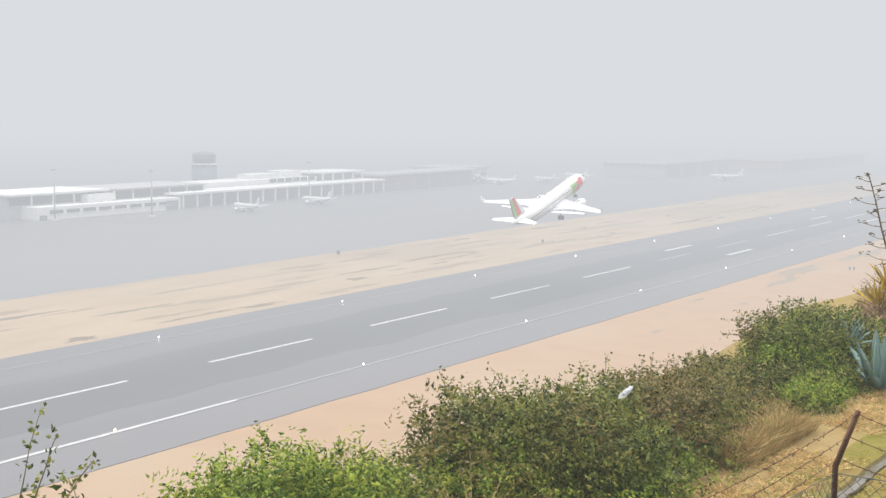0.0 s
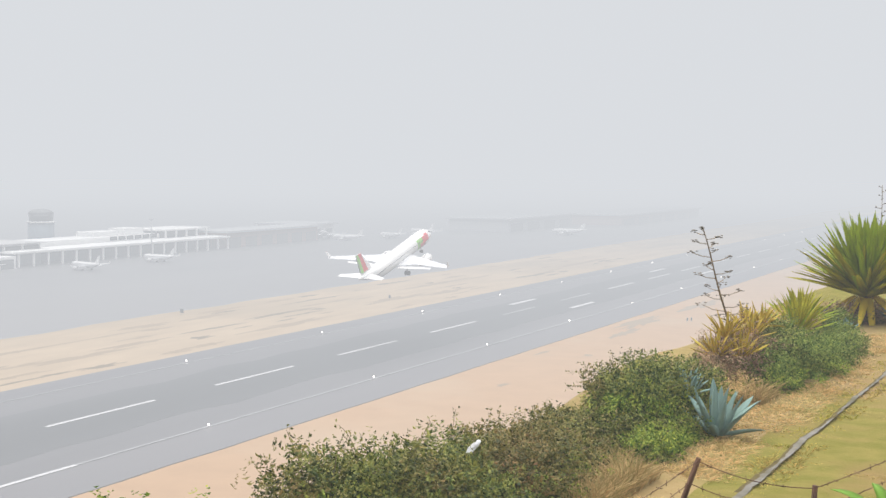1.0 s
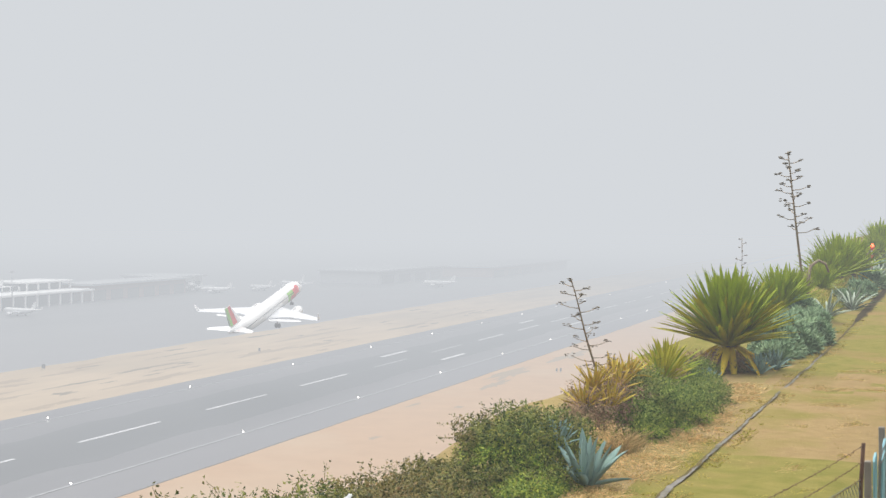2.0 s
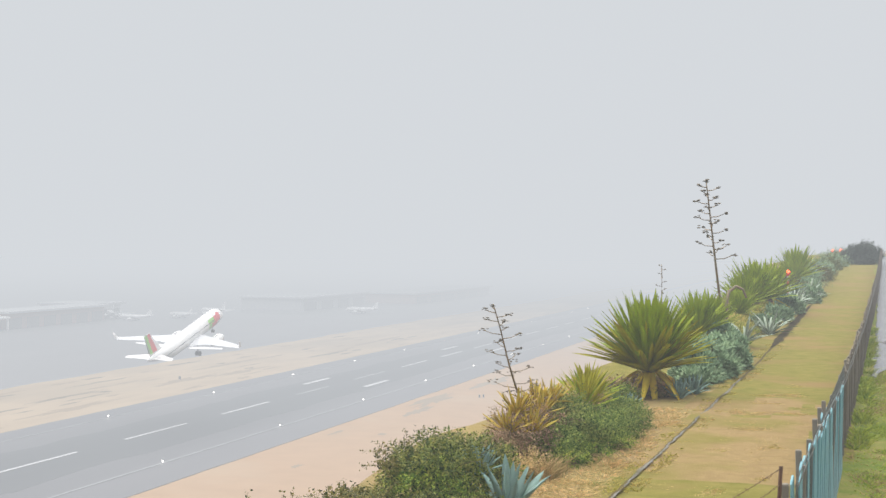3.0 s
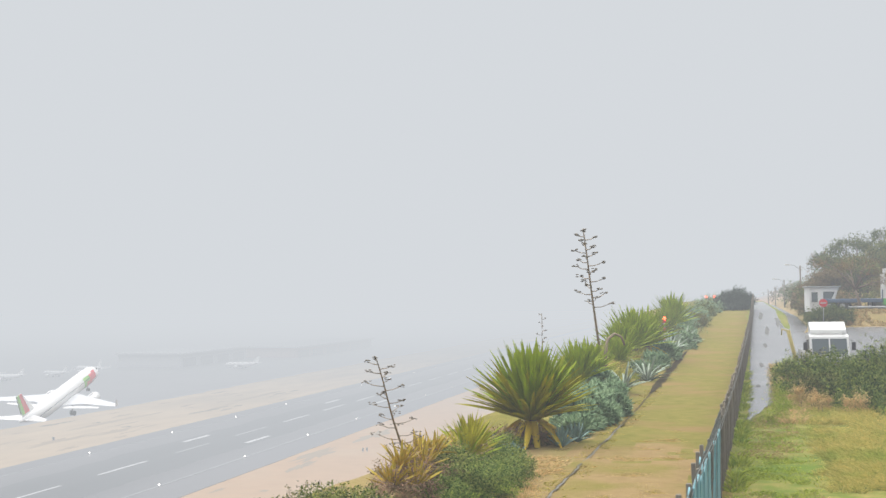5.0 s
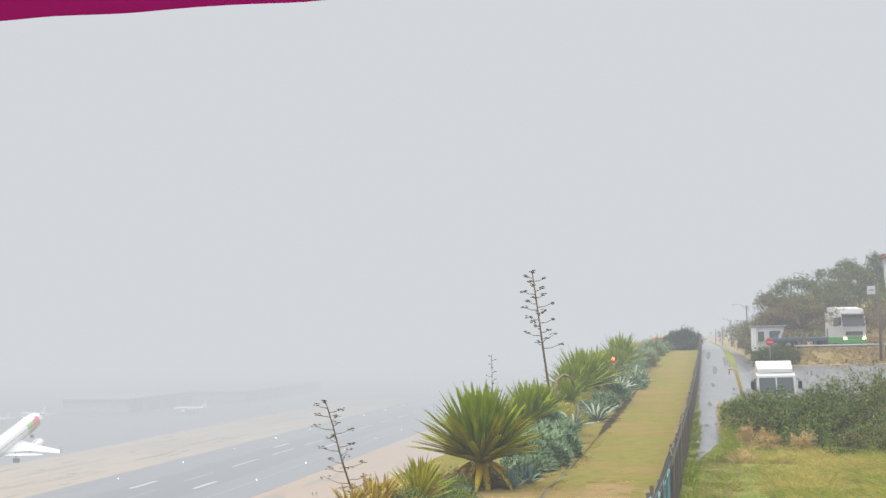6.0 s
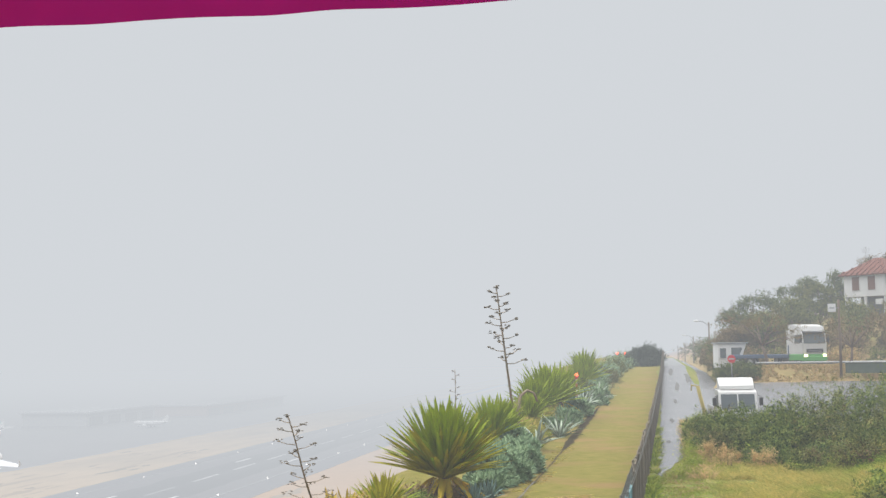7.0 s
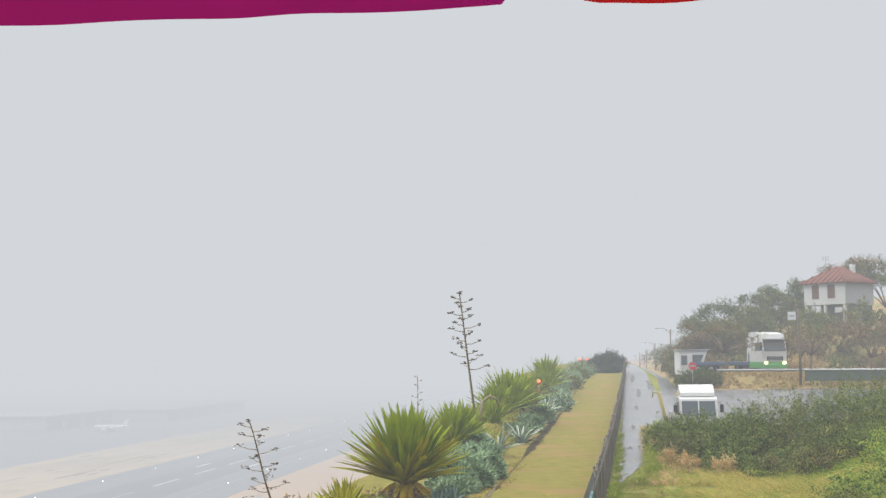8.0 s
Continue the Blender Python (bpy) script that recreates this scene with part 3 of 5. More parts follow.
GGRASS = mat("green_grass", (0.260, 0.370, 0.035), (0.390, 0.420, 0.070), size=0.8, rough=0.9, per_island=0.35, trans=0.35)
LAWNBLADE = mat("lawn_blade", (0.40, 0.36, 0.060), (0.54, 0.44, 0.125), (0.50, 0.35, 0.14), size=0.8, spread=0.3, rough=0.9, per_island=0.3, trans=0.4)
LAWNSTRAW = mat("lawn_straw", (0.56, 0.40, 0.165), (0.68, 0.52, 0.25), size=0.6, spread=0.3, rough=0.9, per_island=0.3, trans=0.4)
YUCCA = mat("sword_leaf", (0.370, 0.490, 0.026), (0.490, 0.550, 0.045), size=0.6, rough=0.55, trans=0.5)
YUCCA_OLD = mat("yellowed_sword_leaf", (0.88, 0.68, 0.06), (0.78, 0.60, 0.07), size=0.4, rough=0.5, trans=0.35)
YUCCA_MID = mat("yellow_green_sword_leaf", (0.62, 0.54, 0.035), (0.46, 0.48, 0.035), size=0.5, rough=0.55, trans=0.5)
SHRUB = mat("mid_green_leaf", (0.085, 0.150, 0.028), (0.180, 0.230, 0.050), (0.165, 0.125, 0.050), size=0.5, rough=0.6, per_island=0.7, trans=0.25)
AGAVE = mat("blue_agave_leaf", (0.22, 0.34, 0.31), (0.29, 0.41, 0.36), size=0.3, rough=0.7, spec=0.15)
AGAVE_PALE = mat("pale_agave_leaf", (0.34, 0.42, 0.33), (0.44, 0.50, 0.38), size=0.3, rough=0.7, spec=0.15)
ALOE = mat("yellow_aloe_leaf", (0.72, 0.44, 0.055), (0.52, 0.45, 0.08), size=0.3, rough=0.5, trans=0.25)
STALK = mat("flower_stalk", (0.34, 0.22, 0.12), (0.22, 0.19, 0.13), size=0.4, rough=0.85)
POD = mat("seed_pods", (0.12, 0.10, 0.075), (0.17, 0.14, 0.10), size=0.1, rough=0.9)


def ground_at(xs, ys, dz=0.0):
    x, y = strip(xs, ys)
    return Vector((x, y, height(x, y) + dz))


def unit(rnd):
    while True:
        v = Vector((rnd.uniform(-1, 1), rnd.uniform(-1, 1), rnd.uniform(-1, 1)))
        if 0.05 < v.length < 1:
            return v.normalized()


def leaf_mesh(name, leaves, material, parent, label=""):
    """One mesh of many small folded leaves: (base, direction, side, length, width)."""
    verts, faces = [], []
    for p, d, s, ln, w in leaves:
        n = len(verts)
        nrm = d.cross(s) * (w * 0.25)
        verts += [p, p + d * ln * 0.45 + s * w * 0.5 + nrm, p + d * ln, p + d * ln * 0.45 - s * w * 0.5 + nrm]
        faces += [(n, n + 1, n + 2), (n, n + 2, n + 3)]
    me = bpy.data.meshes.new(name)
    me.from_pydata([tuple(v) for v in verts], [], faces)
    me.materials.append(material)
    ob = new(name, me)
    ob.parent = parent
    return tagged(ob, label, kind="stuff")


def scatter(lumps, count, size, rnd, droop=0.2, aspect=0.6, shell=0.5):
    """Leaves in the outer shell of lumps (x, y, z, rx, rz), more on the upper side, with ragged clusters."""
    total = sum(l[3] ** 2 for l in lumps)
    out = []
    for cx, cy, cz, rx, rz in lumps:
        n = int(count * rx * rx / total)
        sprays = max(3, n // 9)
        for _ in range(sprays):
            u = unit(rnd)
            if u.z < -0.35:
                u.z = -u.z
            r = 1 - shell * rnd.random() ** 1.6 + rnd.uniform(0, 0.3) * rnd.random()
            k = 1 + 0.55 * noise.noise((u.x * 2.4 + cx, u.y * 2.4 + cy, u.z * 2.4))
            c = Vector((cx + u.x * rx * r * k, cy + u.y * rx * r * k, cz + u.z * rz * r * k))
            shoot = (u * 0.8 + unit(rnd) * 0.9 + Vector((0, 0, 0.25))).normalized()
            flat = shoot.cross(u * 0.6 + unit(rnd)).normalized()
            for j in range(9):
                f = (j - 3) / 6
                d = (shoot * 0.45 + flat * (1 if j % 2 else -1) + unit(rnd) * 0.55 + Vector((0, 0, -droop))).normalized()
                s = (d.cross(u) + unit(rnd) * 0.5).normalized()
                ln = size * rnd.uniform(0.6, 1.3) * (1.15 - 0.35 * f)
                p = c + shoot * (f * size * 2.6) + unit(rnd) * size * 0.35 + Vector((0, 0, -droop * max(0.0, f) * size))
                out.append((p, d, s, ln, ln * aspect))
    return out


def arch(p, d, ln, rise_, rnd, steps=6):
    """Points of an arching cane."""
    pts, q = [p], p.copy()
    d = d.normalized()
    for k in range(steps):
        d = (d + Vector((0, 0, -rise_)) + unit(rnd) * 0.12).normalized()
        q = q + d * (ln / steps)
        pts.append(q.copy())
    return pts


def bush(label, lumps, count, size, material, seed, canes=6, second=None, aspect=0.6, cane_len=0.9, category="bush", shell=0.5, group="hilltop bushes"):
    """lumps in strip metres: (across, along, top above the plain of the hilltop, radius)."""
    rnd = random.Random(seed)
    base = ground_at(lumps[0][0], lumps[0][1])
    b = thing("bush", Matrix(), label, category, group)
    ls = []
    for xs, ys, top, r in lumps:
        x, y = strip(xs, ys)
        g = min(height(x, y), top - r * 0.6)
        rz = max(r * 0.75, (top - g) * 0.55)
        ls.append((x, y, top - rz, r, rz))
    leaf_mesh("foliage", scatter(ls, count, size, rnd, aspect=aspect, shell=shell), material, b)
    if second:
        low = [(x + 0.2 * r, y - 0.2 * r, z - rz * 0.3, r * 1.02, rz * 0.75) for x, y, z, r, rz in ls[::2]]
        leaf_mesh("young_foliage", scatter(low, count // 3, size * 0.95, rnd, aspect=aspect), second, b, "brighter young leaves")
    stems = bmesh.new()
    extra = []
    for x, y, z, r, rz in ls:
        g = height(x, y) - 0.1
        for _ in range(3):
            u = unit(rnd)
            add_tube(stems, [(x + u.x * 0.2, y + u.y * 0.2, min(g, z - rz * 0.5)), (x + u.x * r * 0.4, y + u.y * r * 0.4, z), (x + u.x * r * 0.75, y + u.y * r * 0.75, z + abs(u.z) * rz * 0.7)], [0.025, 0.015, 0.006], 5)
        for _ in range(canes):
            u = unit(rnd)
            u.z = abs(u.z) * 0.7 + 0.5
            start = Vector((x + u.x * r * 0.75, y + u.y * r * 0.75, z + u.z * rz * 0.55))
            pts = arch(start, u, cane_len * r * rnd.uniform(0.35, 0.9), 0.12, rnd)
            add_tube(stems, pts, [0.008, 0.007, 0.006, 0.005, 0.004, 0.004, 0.003], 4)
            for p in pts[1:]:
                for _ in range(6):
                    d = (unit(rnd) + Vector((0, 0, 0.2))).normalized()
                    extra.append((p + unit(rnd) * 0.045, d, d.cross(unit(rnd)).normalized(), size * rnd.uniform(0.6, 1.1), size * 0.5))
    tagged(part("stem_tangle", stems, CANE, b), kind="stuff")
    if extra:
        leaf_mesh("cane_leaves", extra, material, b)
    return b


# brambles nearest the fence
bush("dense olive-green bramble bush with reddish canes", [(-7.75, 11.6, 1.25, 0.85), (-7.5, 12.5, 1.2, 1.15), (-7.1, 13.2, 0.85, 1.1), (-7.6, 13.9, 1.0, 1.1), (-7.2, 14.9, 0.9, 1.05), (-7.5, 15.8, 0.85, 0.95), (-7.4, 16.8, 0.7, 0.75), (-7.0, 17.4, 0.3, 0.6)], 64000, 0.056, BRAMBLE, 11, 8, FRESH, cane_len=0.85)
bush("light green bramble bush beside dry grass", [(-7.6, 6.9, 1.05, 0.5), (-7.6, 7.5, 1.35, 0.65), (-7.6, 8.2, 1.4, 0.75), (-7.6, 8.9, 1.2, 0.75), (-7.6, 9.6, 0.95, 0.6)], 30000, 0.055, FRESH, 12, 9, BRAMBLE, cane_len=0.8)
bush("sparse bramble canes with few leaves over the slope", [(-7.4, 5.35, 2.0, 0.5), (-7.4, 5.9, 1.75, 0.4)], 500, 0.06, BRAMBLE, 13, 7, cane_len=2.0, shell=0.9)
bush("dark green bramble bush beside a blue agave", [(-7.4, 20.4, 1.15, 0.8), (-7.2, 21.3, 1.1, 0.8), (-7.0, 22.2, 0.95, 0.7), (-6.9, 19.7, 0.5, 0.6), (-6.7, 20.3, 0.45, 0.6), (-7.2, 18.3, 0.3, 0.6), (-7.9, 18.0, 0.5, 0.65), (-7.9, 18.9, 0.6, 0.65)], 36000, 0.056, BRAMBLE, 14, 7, FRESH, cane_len=0.9)
bush("fresh green low bush in front of brambles", [(-6.5, 18.7, 0.4, 0.45), (-6.5, 19.4, 0.42, 0.45)], 5000, 0.05, FRESH, 15, 3, BRAMBLE)
bush("brown dried thicket under yellow aloes", [(-7.1, 24.9, 0.95, 0.55), (-7.0, 25.6, 1.15, 0.65), (-7.1, 26.6, 1.15, 0.7)], 9000, 0.07, RUSSET, 16, 7, aspect=0.25)
bush("mid-green feathery shrub on the grass edge", [(-6.5, 26.0, 0.7, 0.7), (-6.3, 27.2, 0.85, 0.75), (-6.2, 28.4, 0.8, 0.75), (-5.9, 29.9, 0.55, 0.55), (-6.9, 28.4, 1.1, 0.7), (-5.8, 31.5, 0.45, 0.45)], 24000, 0.07, MIDLEAF, 17, 4, FRESH, aspect=0.4)
bush("grey-green weedy scrub on the slope edge", [(-6.9, 23.3, 0.45, 0.5), (-6.6, 24.0, 0.45, 0.5), (-7.5, 29.4, 0.8, 0.7), (-7.6, 31, 0.7, 0.7), (-7.9, 34, 0.7, 0.8)], 8000, 0.075, LAWNSTRAW, 18, 3, MIDLEAF, aspect=0.25)
def succulent(label, xs, ys, top, r, heads, ln, seed):
    """A mound of leaf rosettes, each facing outward from the mound."""
    rnd = random.Random(seed)
    b = thing("succulent", Matrix(), label, "shrub", "blue-green succulents")
    g = ground_at(xs, ys)
    h = top - g.z
    leaves = []
    stems = bmesh.new()
    for i in range(heads):
        u = unit(rnd)
        u.z = abs(u.z)
        k = rnd.uniform(0.72, 1.05) * (1 + 0.3 * noise.noise((u.x * 2 + xs, u.y * 2, u.z * 2)))
        c = g + Vector((u.x * r * k, u.y * r * k, max(0.12, u.z * h * k * 0.92)))
        axis = (u + Vector((0, 0, 0.7)) + unit(rnd) * 0.25).normalized()
        if i % 3 == 0:
            add_tube(stems, [g + Vector((u.x * 0.2, u.y * 0.2, -0.05)), g.lerp(c, 0.6), c], [0.03, 0.025, 0.02], 5)
        side = axis.cross(unit(rnd)).normalized()
        for j in range(13):
            q = Matrix.Rotation(j * 2.4, 3, axis) @ side
            el = 0.1 + 1.15 * j / 13
            d = (q * math.cos(el) + axis * math.sin(el)).normalized()
            leaves.append((c, d, d.cross(axis).normalized(), ln * rnd.uniform(0.8, 1.15), ln * 0.34))
    leaf_mesh("foliage", leaves, TEAL, b)
    tagged(part("stem_tangle", stems, CANE, b), kind="stuff")


for i, (xs, ys, top, r, n) in enumerate(((-5.75, 41.6, 0.65, 0.55, 60), (-5.95, 43.6, 1.25, 0.85, 150), (-5.6, 45.4, 1.15, 0.75, 120), (-5.9, 46.8, 1.3, 0.9, 150), (-5.35, 48.4, 0.95, 0.6, 80), (-6.2, 49.8, 1.2, 0.8, 90), (-5.6, 51.5, 1.1, 0.6, 70), (-6.2, 53.5, 1.5, 0.7, 80),
                                         (-5.9, 67, 1.0, 0.8, 70), (-5.7, 73, 1.3, 0.9, 80), (-5.6, 81, 1.7, 1.0, 90), (-5.4, 93, 1.9, 1.1, 100), (-5.5, 100, 2.2, 1.2, 110))):
    succulent("mound of grey blue-green succulent rosettes beside the drain", xs, ys, top, r, n, 0.30 if ys < 60 else 0.4, 30 + i)
for i, (xs, ys, top, r) in enumerate(((-6.6, 94, 2.4, 1.5), (-6.5, 110, 3.0, 1.5), (-5.6, 118, 3.0, 1.3), (-5.8, 126, 3.4, 1.4), (-5.4, 134, 3.7, 1.4), (-5.2, 142, 4.0, 1.5), (-4.8, 150, 4.2, 1.5), (-5, 160, 4.3, 1.7))):
    bush("grey-green clump of shrubs along the strip", [(xs, ys, top, r), (xs + 0.4 * r, ys + 1.2 * r, top - 0.3, r * 0.8)], 3000, 0.2, TEAL if i % 2 else HILLLEAF, 50 + i, 0, aspect=0.35, group="far strip shrubs", category="shrub")
bush("dark clipped hedge closing the end of the lawn", [(-3.6, 150, 4.3, 0.9), (-2.8, 150, 4.85, 1.0), (-1.9, 150.2, 5.0, 1.0), (-1.0, 150.4, 4.8, 0.9), (-3.4, 149.6, 3.7, 0.9), (-2.2, 149.6, 3.8, 1.0), (-1.1, 149.8, 3.8, 0.9)], 16000, 0.18, HEDGELEAF, 70, 0, category="hedge", shell=0.3)


bush("dry leaf litter and weeds under the large yucca", [(-6.75, 38.7, 0.6, 0.6), (-7.3, 38.0, 0.5, 0.6)], 5000, 0.11, RUSSET, 19, 0, BRAMBLE, aspect=0.25)
bush("low green weeds in front of the yucca", [(-6.7, 34.4, 0.45, 0.55), (-7.1, 36.0, 0.55, 0.55), (-6.3, 33.2, 0.35, 0.45)], 7000, 0.08, MIDLEAF, 20, 2, FRESH, aspect=0.3)


def blade(ln, width, bend, thick=0.0, segs=7, fold=0.25):
    """A pointed leaf along +x that bends down towards its tip."""
    bm = bmesh.new()
    rows = []
    x = z = 0.0
    a = 0.0
    for k in range(segs + 1):
        f = k / segs
        w = width * (0.55 + 0.9 * f) * (1 - f) ** 0.75 if k < segs else 0.001
        rows.append([bm.verts.new((x, -w, z + fold * w)), bm.verts.new((x, 0, z)), bm.verts.new((x, w, z + fold * w)), bm.verts.new((x, 0, z - thick * (1 - f) - 0.004))])
        a += bend / segs
        x += math.cos(a) * ln / segs
        z -= math.sin(a) * ln / segs
    for p, q in zip(rows, rows[1:]):
        for k in range(4):
            f = bm.faces.new((p[k], p[(k + 1) % 4], q[(k + 1) % 4], q[k]))
            f.smooth = True
    bmesh.ops.recalc_face_normals(bm, faces=bm.faces)
    return bm


def blade_mesh(name, material, *args, **kw):
    me = bpy.data.meshes.new(name)
    b = blade(*args, **kw)
    b.to_mesh(me)
    b.free()
    me.materials.append(material)
    return me


SWORD = [blade_mesh("sword_leaf", YUCCA, ln, 0.165, b) for ln, b in ((2.3, 0.05), (2.2, 0.15), (2.1, 0.3), (2.35, 0.1))]
SWORD_MID = [blade_mesh("sword_leaf", YUCCA_MID, ln, 0.155, b) for ln, b in ((2.2, 0.15), (2.1, 0.3), (2.25, 0.2))]
SWORD_OLD = [blade_mesh("old_leaf", YUCCA_OLD, ln, 0.17, b, 0.0, 8) for ln, b in ((1.35, 0.4), (1.2, 0.6), (1.45, 0.3))]


def rosette(name, m, label, category, young, old, count, old_count, lo, hi, seed, scale=1.0, group="", trunk=0.0, mid=None):
    """A thing of sword leaves round one heart; lo, hi: the leaves' elevations in degrees."""
    rnd = random.Random(seed)
    t = thing(name, m, label, category, group)
    for i in range(count + old_count):
        f = i / (count + old_count)
        aged = i < old_count
        el = rnd.uniform(-48, -15) if aged else lo + (hi - lo) * (f ** 0.8) + rnd.uniform(-6, 6)
        az = i * 137.5 + rnd.uniform(-9, 9)
        me = rnd.choice(old if aged else mid if mid and rnd.random() < 1.1 - 1.6 * f else young)
        k = scale * rnd.uniform(0.86, 1.08)
        shared("leaf", me, t, pose(0, 0, trunk, 0, 0, az) @ pose((0.3 if aged else 0.12) * scale, 0, 0.06 * f, rnd.uniform(-25, 25), -el, 0) @ Matrix.Scale(k, 4))
    if trunk:
        part("trunk", tube([(0, 0, -0.15), (0.02, 0, trunk * 0.5), (0, 0, trunk + 0.1)], [0.2, 0.19, 0.14], 8), BARK, t)
    return t


def at(xs, ys, dz=0.0, rz=0.0, tilt=0.0):
    p = ground_at(xs, ys, dz)
    return pose(p.x, p.y, p.z, tilt, 0, rz)


big = rosette("yucca", at(-6.7, 38.6), "large green sword-leaved yucca with yellowed lower leaves", "yucca", SWORD, SWORD_OLD, 240, 12, 12, 88, 1, 1.02, "sword-leaved plants", 0.75, SWORD_MID)
small = rosette("yucca", at(-7.1, 52.5), "green sword-leaved yucca among shrubs", "yucca", SWORD, SWORD_OLD, 110, 2, 14, 86, 2, 0.76, "sword-leaved plants", 0.2)
for xs, ys, dz, k, a in ((-7.0, 55.5, 0.0, 0.9, 33), (-6.9, 75, 0.0, 1.4, 80), (-6.5, 79, 0.0, 1.4, 10), (-7.2, 71, 0.0, 1.1, 150), (-6.9, 66, -0.1, 0.8, 50), (-6.6, 106, 0.0, 1.5, 200), (-6.7, 103, 0.0, 1.0, 120)):
    c = copy_thing(small, at(xs, ys, dz, a))
    c.scale = (k, k, k)
low = rosette("yucca", at(-7.6, 33.6, -0.2), "low yellow-green sword-leaved plant on the slope edge", "yucca", SWORD_MID, SWORD_OLD, 70, 4, 12, 84, 3, 0.5, "sword-leaved plants", 0.3, SWORD)
copy_thing(low, at(-7.8, 35.0, -0.1, 70))

AG = [blade_mesh("agave_leaf", AGAVE, ln, 0.145, b, 0.03, 8, 0.45) for ln, b in ((0.95, -0.15), (0.85, 0.2), (0.9, 0.0))]
AGP = [blade_mesh("agave_leaf", AGAVE_PALE, ln, 0.12, b, 0.03, 8, 0.4) for ln, b in ((1.5, 0.5), (1.3, 0.9), (1.4, 0.2))]
ALO = [blade_mesh("aloe_leaf", ALOE, ln, 0.085, b, 0.02, 6, 0.4) for ln, b in ((0.75, 0.2), (0.6, 0.5), (0.7, -0.1))]
ag = rosette("agave", at(-6.0, 20.9), "blue-green agave with broad upright leaves beside brambles", "agave", AG, AG, 20, 0, 24, 84, 4, 0.95, "agaves")
c = copy_thing(ag, at(-6.7, 21.5, 0.5, 60))
c.scale = (0.6, 0.6, 0.6)
for xs, ys, k in ((-5.75, 38.4, 0.75), (-7.3, 36.2, 0.6), (-5.5, 39.8, 0.7), (-6.7, 35.6, 0.5)):
    c = copy_thing(ag, at(xs, ys, 0, ys * 50))
    c.scale = (k, k, k)
pale = rosette("agave", at(-5.75, 57.5, 0.1), "pale grey-green agave with long arching leaves", "agave", AGP, AGP, 26, 0, 22, 80, 5, 0.85, "agaves")
for xs, ys, k in ((-5.3, 65, 1.1), (-5.4, 86, 1.3), (-5.2, 97, 1.3), (-6.2, 114, 1.5), (-5.7, 88.5, 1.2)):
    c = copy_thing(pale, at(xs, ys, 0, ys * 37))
    c.scale = (k, k, k)
al = rosette("aloe", at(-7.2, 25.6, 1.05), "yellow-orange aloe rosette in dried scrub", "aloe", ALO, ALO, 22, 0, 15, 85, 6, 0.78, "aloes")
for xs, ys, dz in ((-7.2, 24.9, 0.75), (-6.9, 26.4, 0.95), (-7.2, 27.2, 1.05), (-6.8, 25.3, 0.7), (-7.1, 28.0, 1.0)):
    copy_thing(al, at(xs, ys, dz, ys * 90))


def flower_stalk(base, top, radius, branches, length, label, seed, first=0.35, pods=True):
    """A dried flower stalk with side branches that end in clumps."""
    rnd = random.Random(seed)
    t = thing("flower_stalk", Matrix(), label, "plant stalk", "dried flower stalks")
    b, e = Vector(base), Vector(top)
    pts = [b.lerp(e, k / 10) + Vector((0, 0.05 * math.sin(k * 0.9), 0)) for k in range(11)]
    part("stem", tube(pts, [radius * (1 - 0.065 * k) for k in range(11)], 8), STALK, t)
    h = (e - b).length
    for i in range(branches):
        f = first + (0.97 - first) * i / (branches - 1)
        p = b.lerp(e, f)
        a = i * 2.4 + rnd.uniform(-0.3, 0.3)
        ln = length * (1 - 0.5 * (f - first) / (1 - first)) * rnd.uniform(0.8, 1.15)
        side = Vector((math.cos(a), math.sin(a), 0))
        q = [p, p + side * ln * 0.5 + Vector((0, 0, 0.02)), p + side * ln + Vector((0, 0, ln * 0.22))]
        bm = tube(q, [radius * 0.32, radius * 0.26, radius * 0.2], 5)
        br = part("branch", bm, STALK, t)
        clump = bmesh.new()
        for _ in range(6 if pods else 4):
            o = q[2] + Vector((rnd.uniform(-1, 1) * ln * 0.22, rnd.uniform(-1, 1) * ln * 0.22, rnd.uniform(-0.02, 0.07) * (h / 6)))
            r = radius * rnd.uniform(0.45, 0.8)
            bmesh.ops.create_icosphere(clump, subdivisions=1, radius=r, matrix=Matrix.Translation(o) @ Matrix.Diagonal((1.7, 1.7, 0.6, 1)))
        tagged(part("seed_head", clump, POD, br, "dark dried seed head"), kind="stuff")
    return t


def st(xs, ys, z):
    x, y = strip(xs, ys)
    return (x, y, z)


flower_stalk(st(-6.75, 58.5, 0.6), st(-7.2, 55.4, 7.5), 0.07, 24, 0.72, "tall dried agave flower stalk with side branches", 1, 0.5)
flower_stalk(st(-7.4, 27.2, 0.5), st(-7.4, 24.5, 3.36), 0.03, 24, 0.5, "thin dried flower stalk with drooping twigs", 2, 0.22, True)
flower_stalk(st(-9.0, 55.2, 0.8), st(-9.0, 54.9, 3.83), 0.035, 10, 0.3, "thin distant dried flower stalk", 3, 0.45, False)
arc = thing("bent_stalk", Matrix(), "bent brown dried agave stalk arching over", "plant stalk", "dried flower stalks")
part("stem", tube([st(-6.9, 60.5, 0.6), st(-6.9, 60.6, 1.9), st(-6.8, 60.8, 2.5), st(-6.5, 61, 2.75), st(-6.2, 61.2, 2.6), st(-6.05, 61.3, 2.2)], [0.09, 0.08, 0.08, 0.07, 0.06, 0.05], 7), STALK, arc)


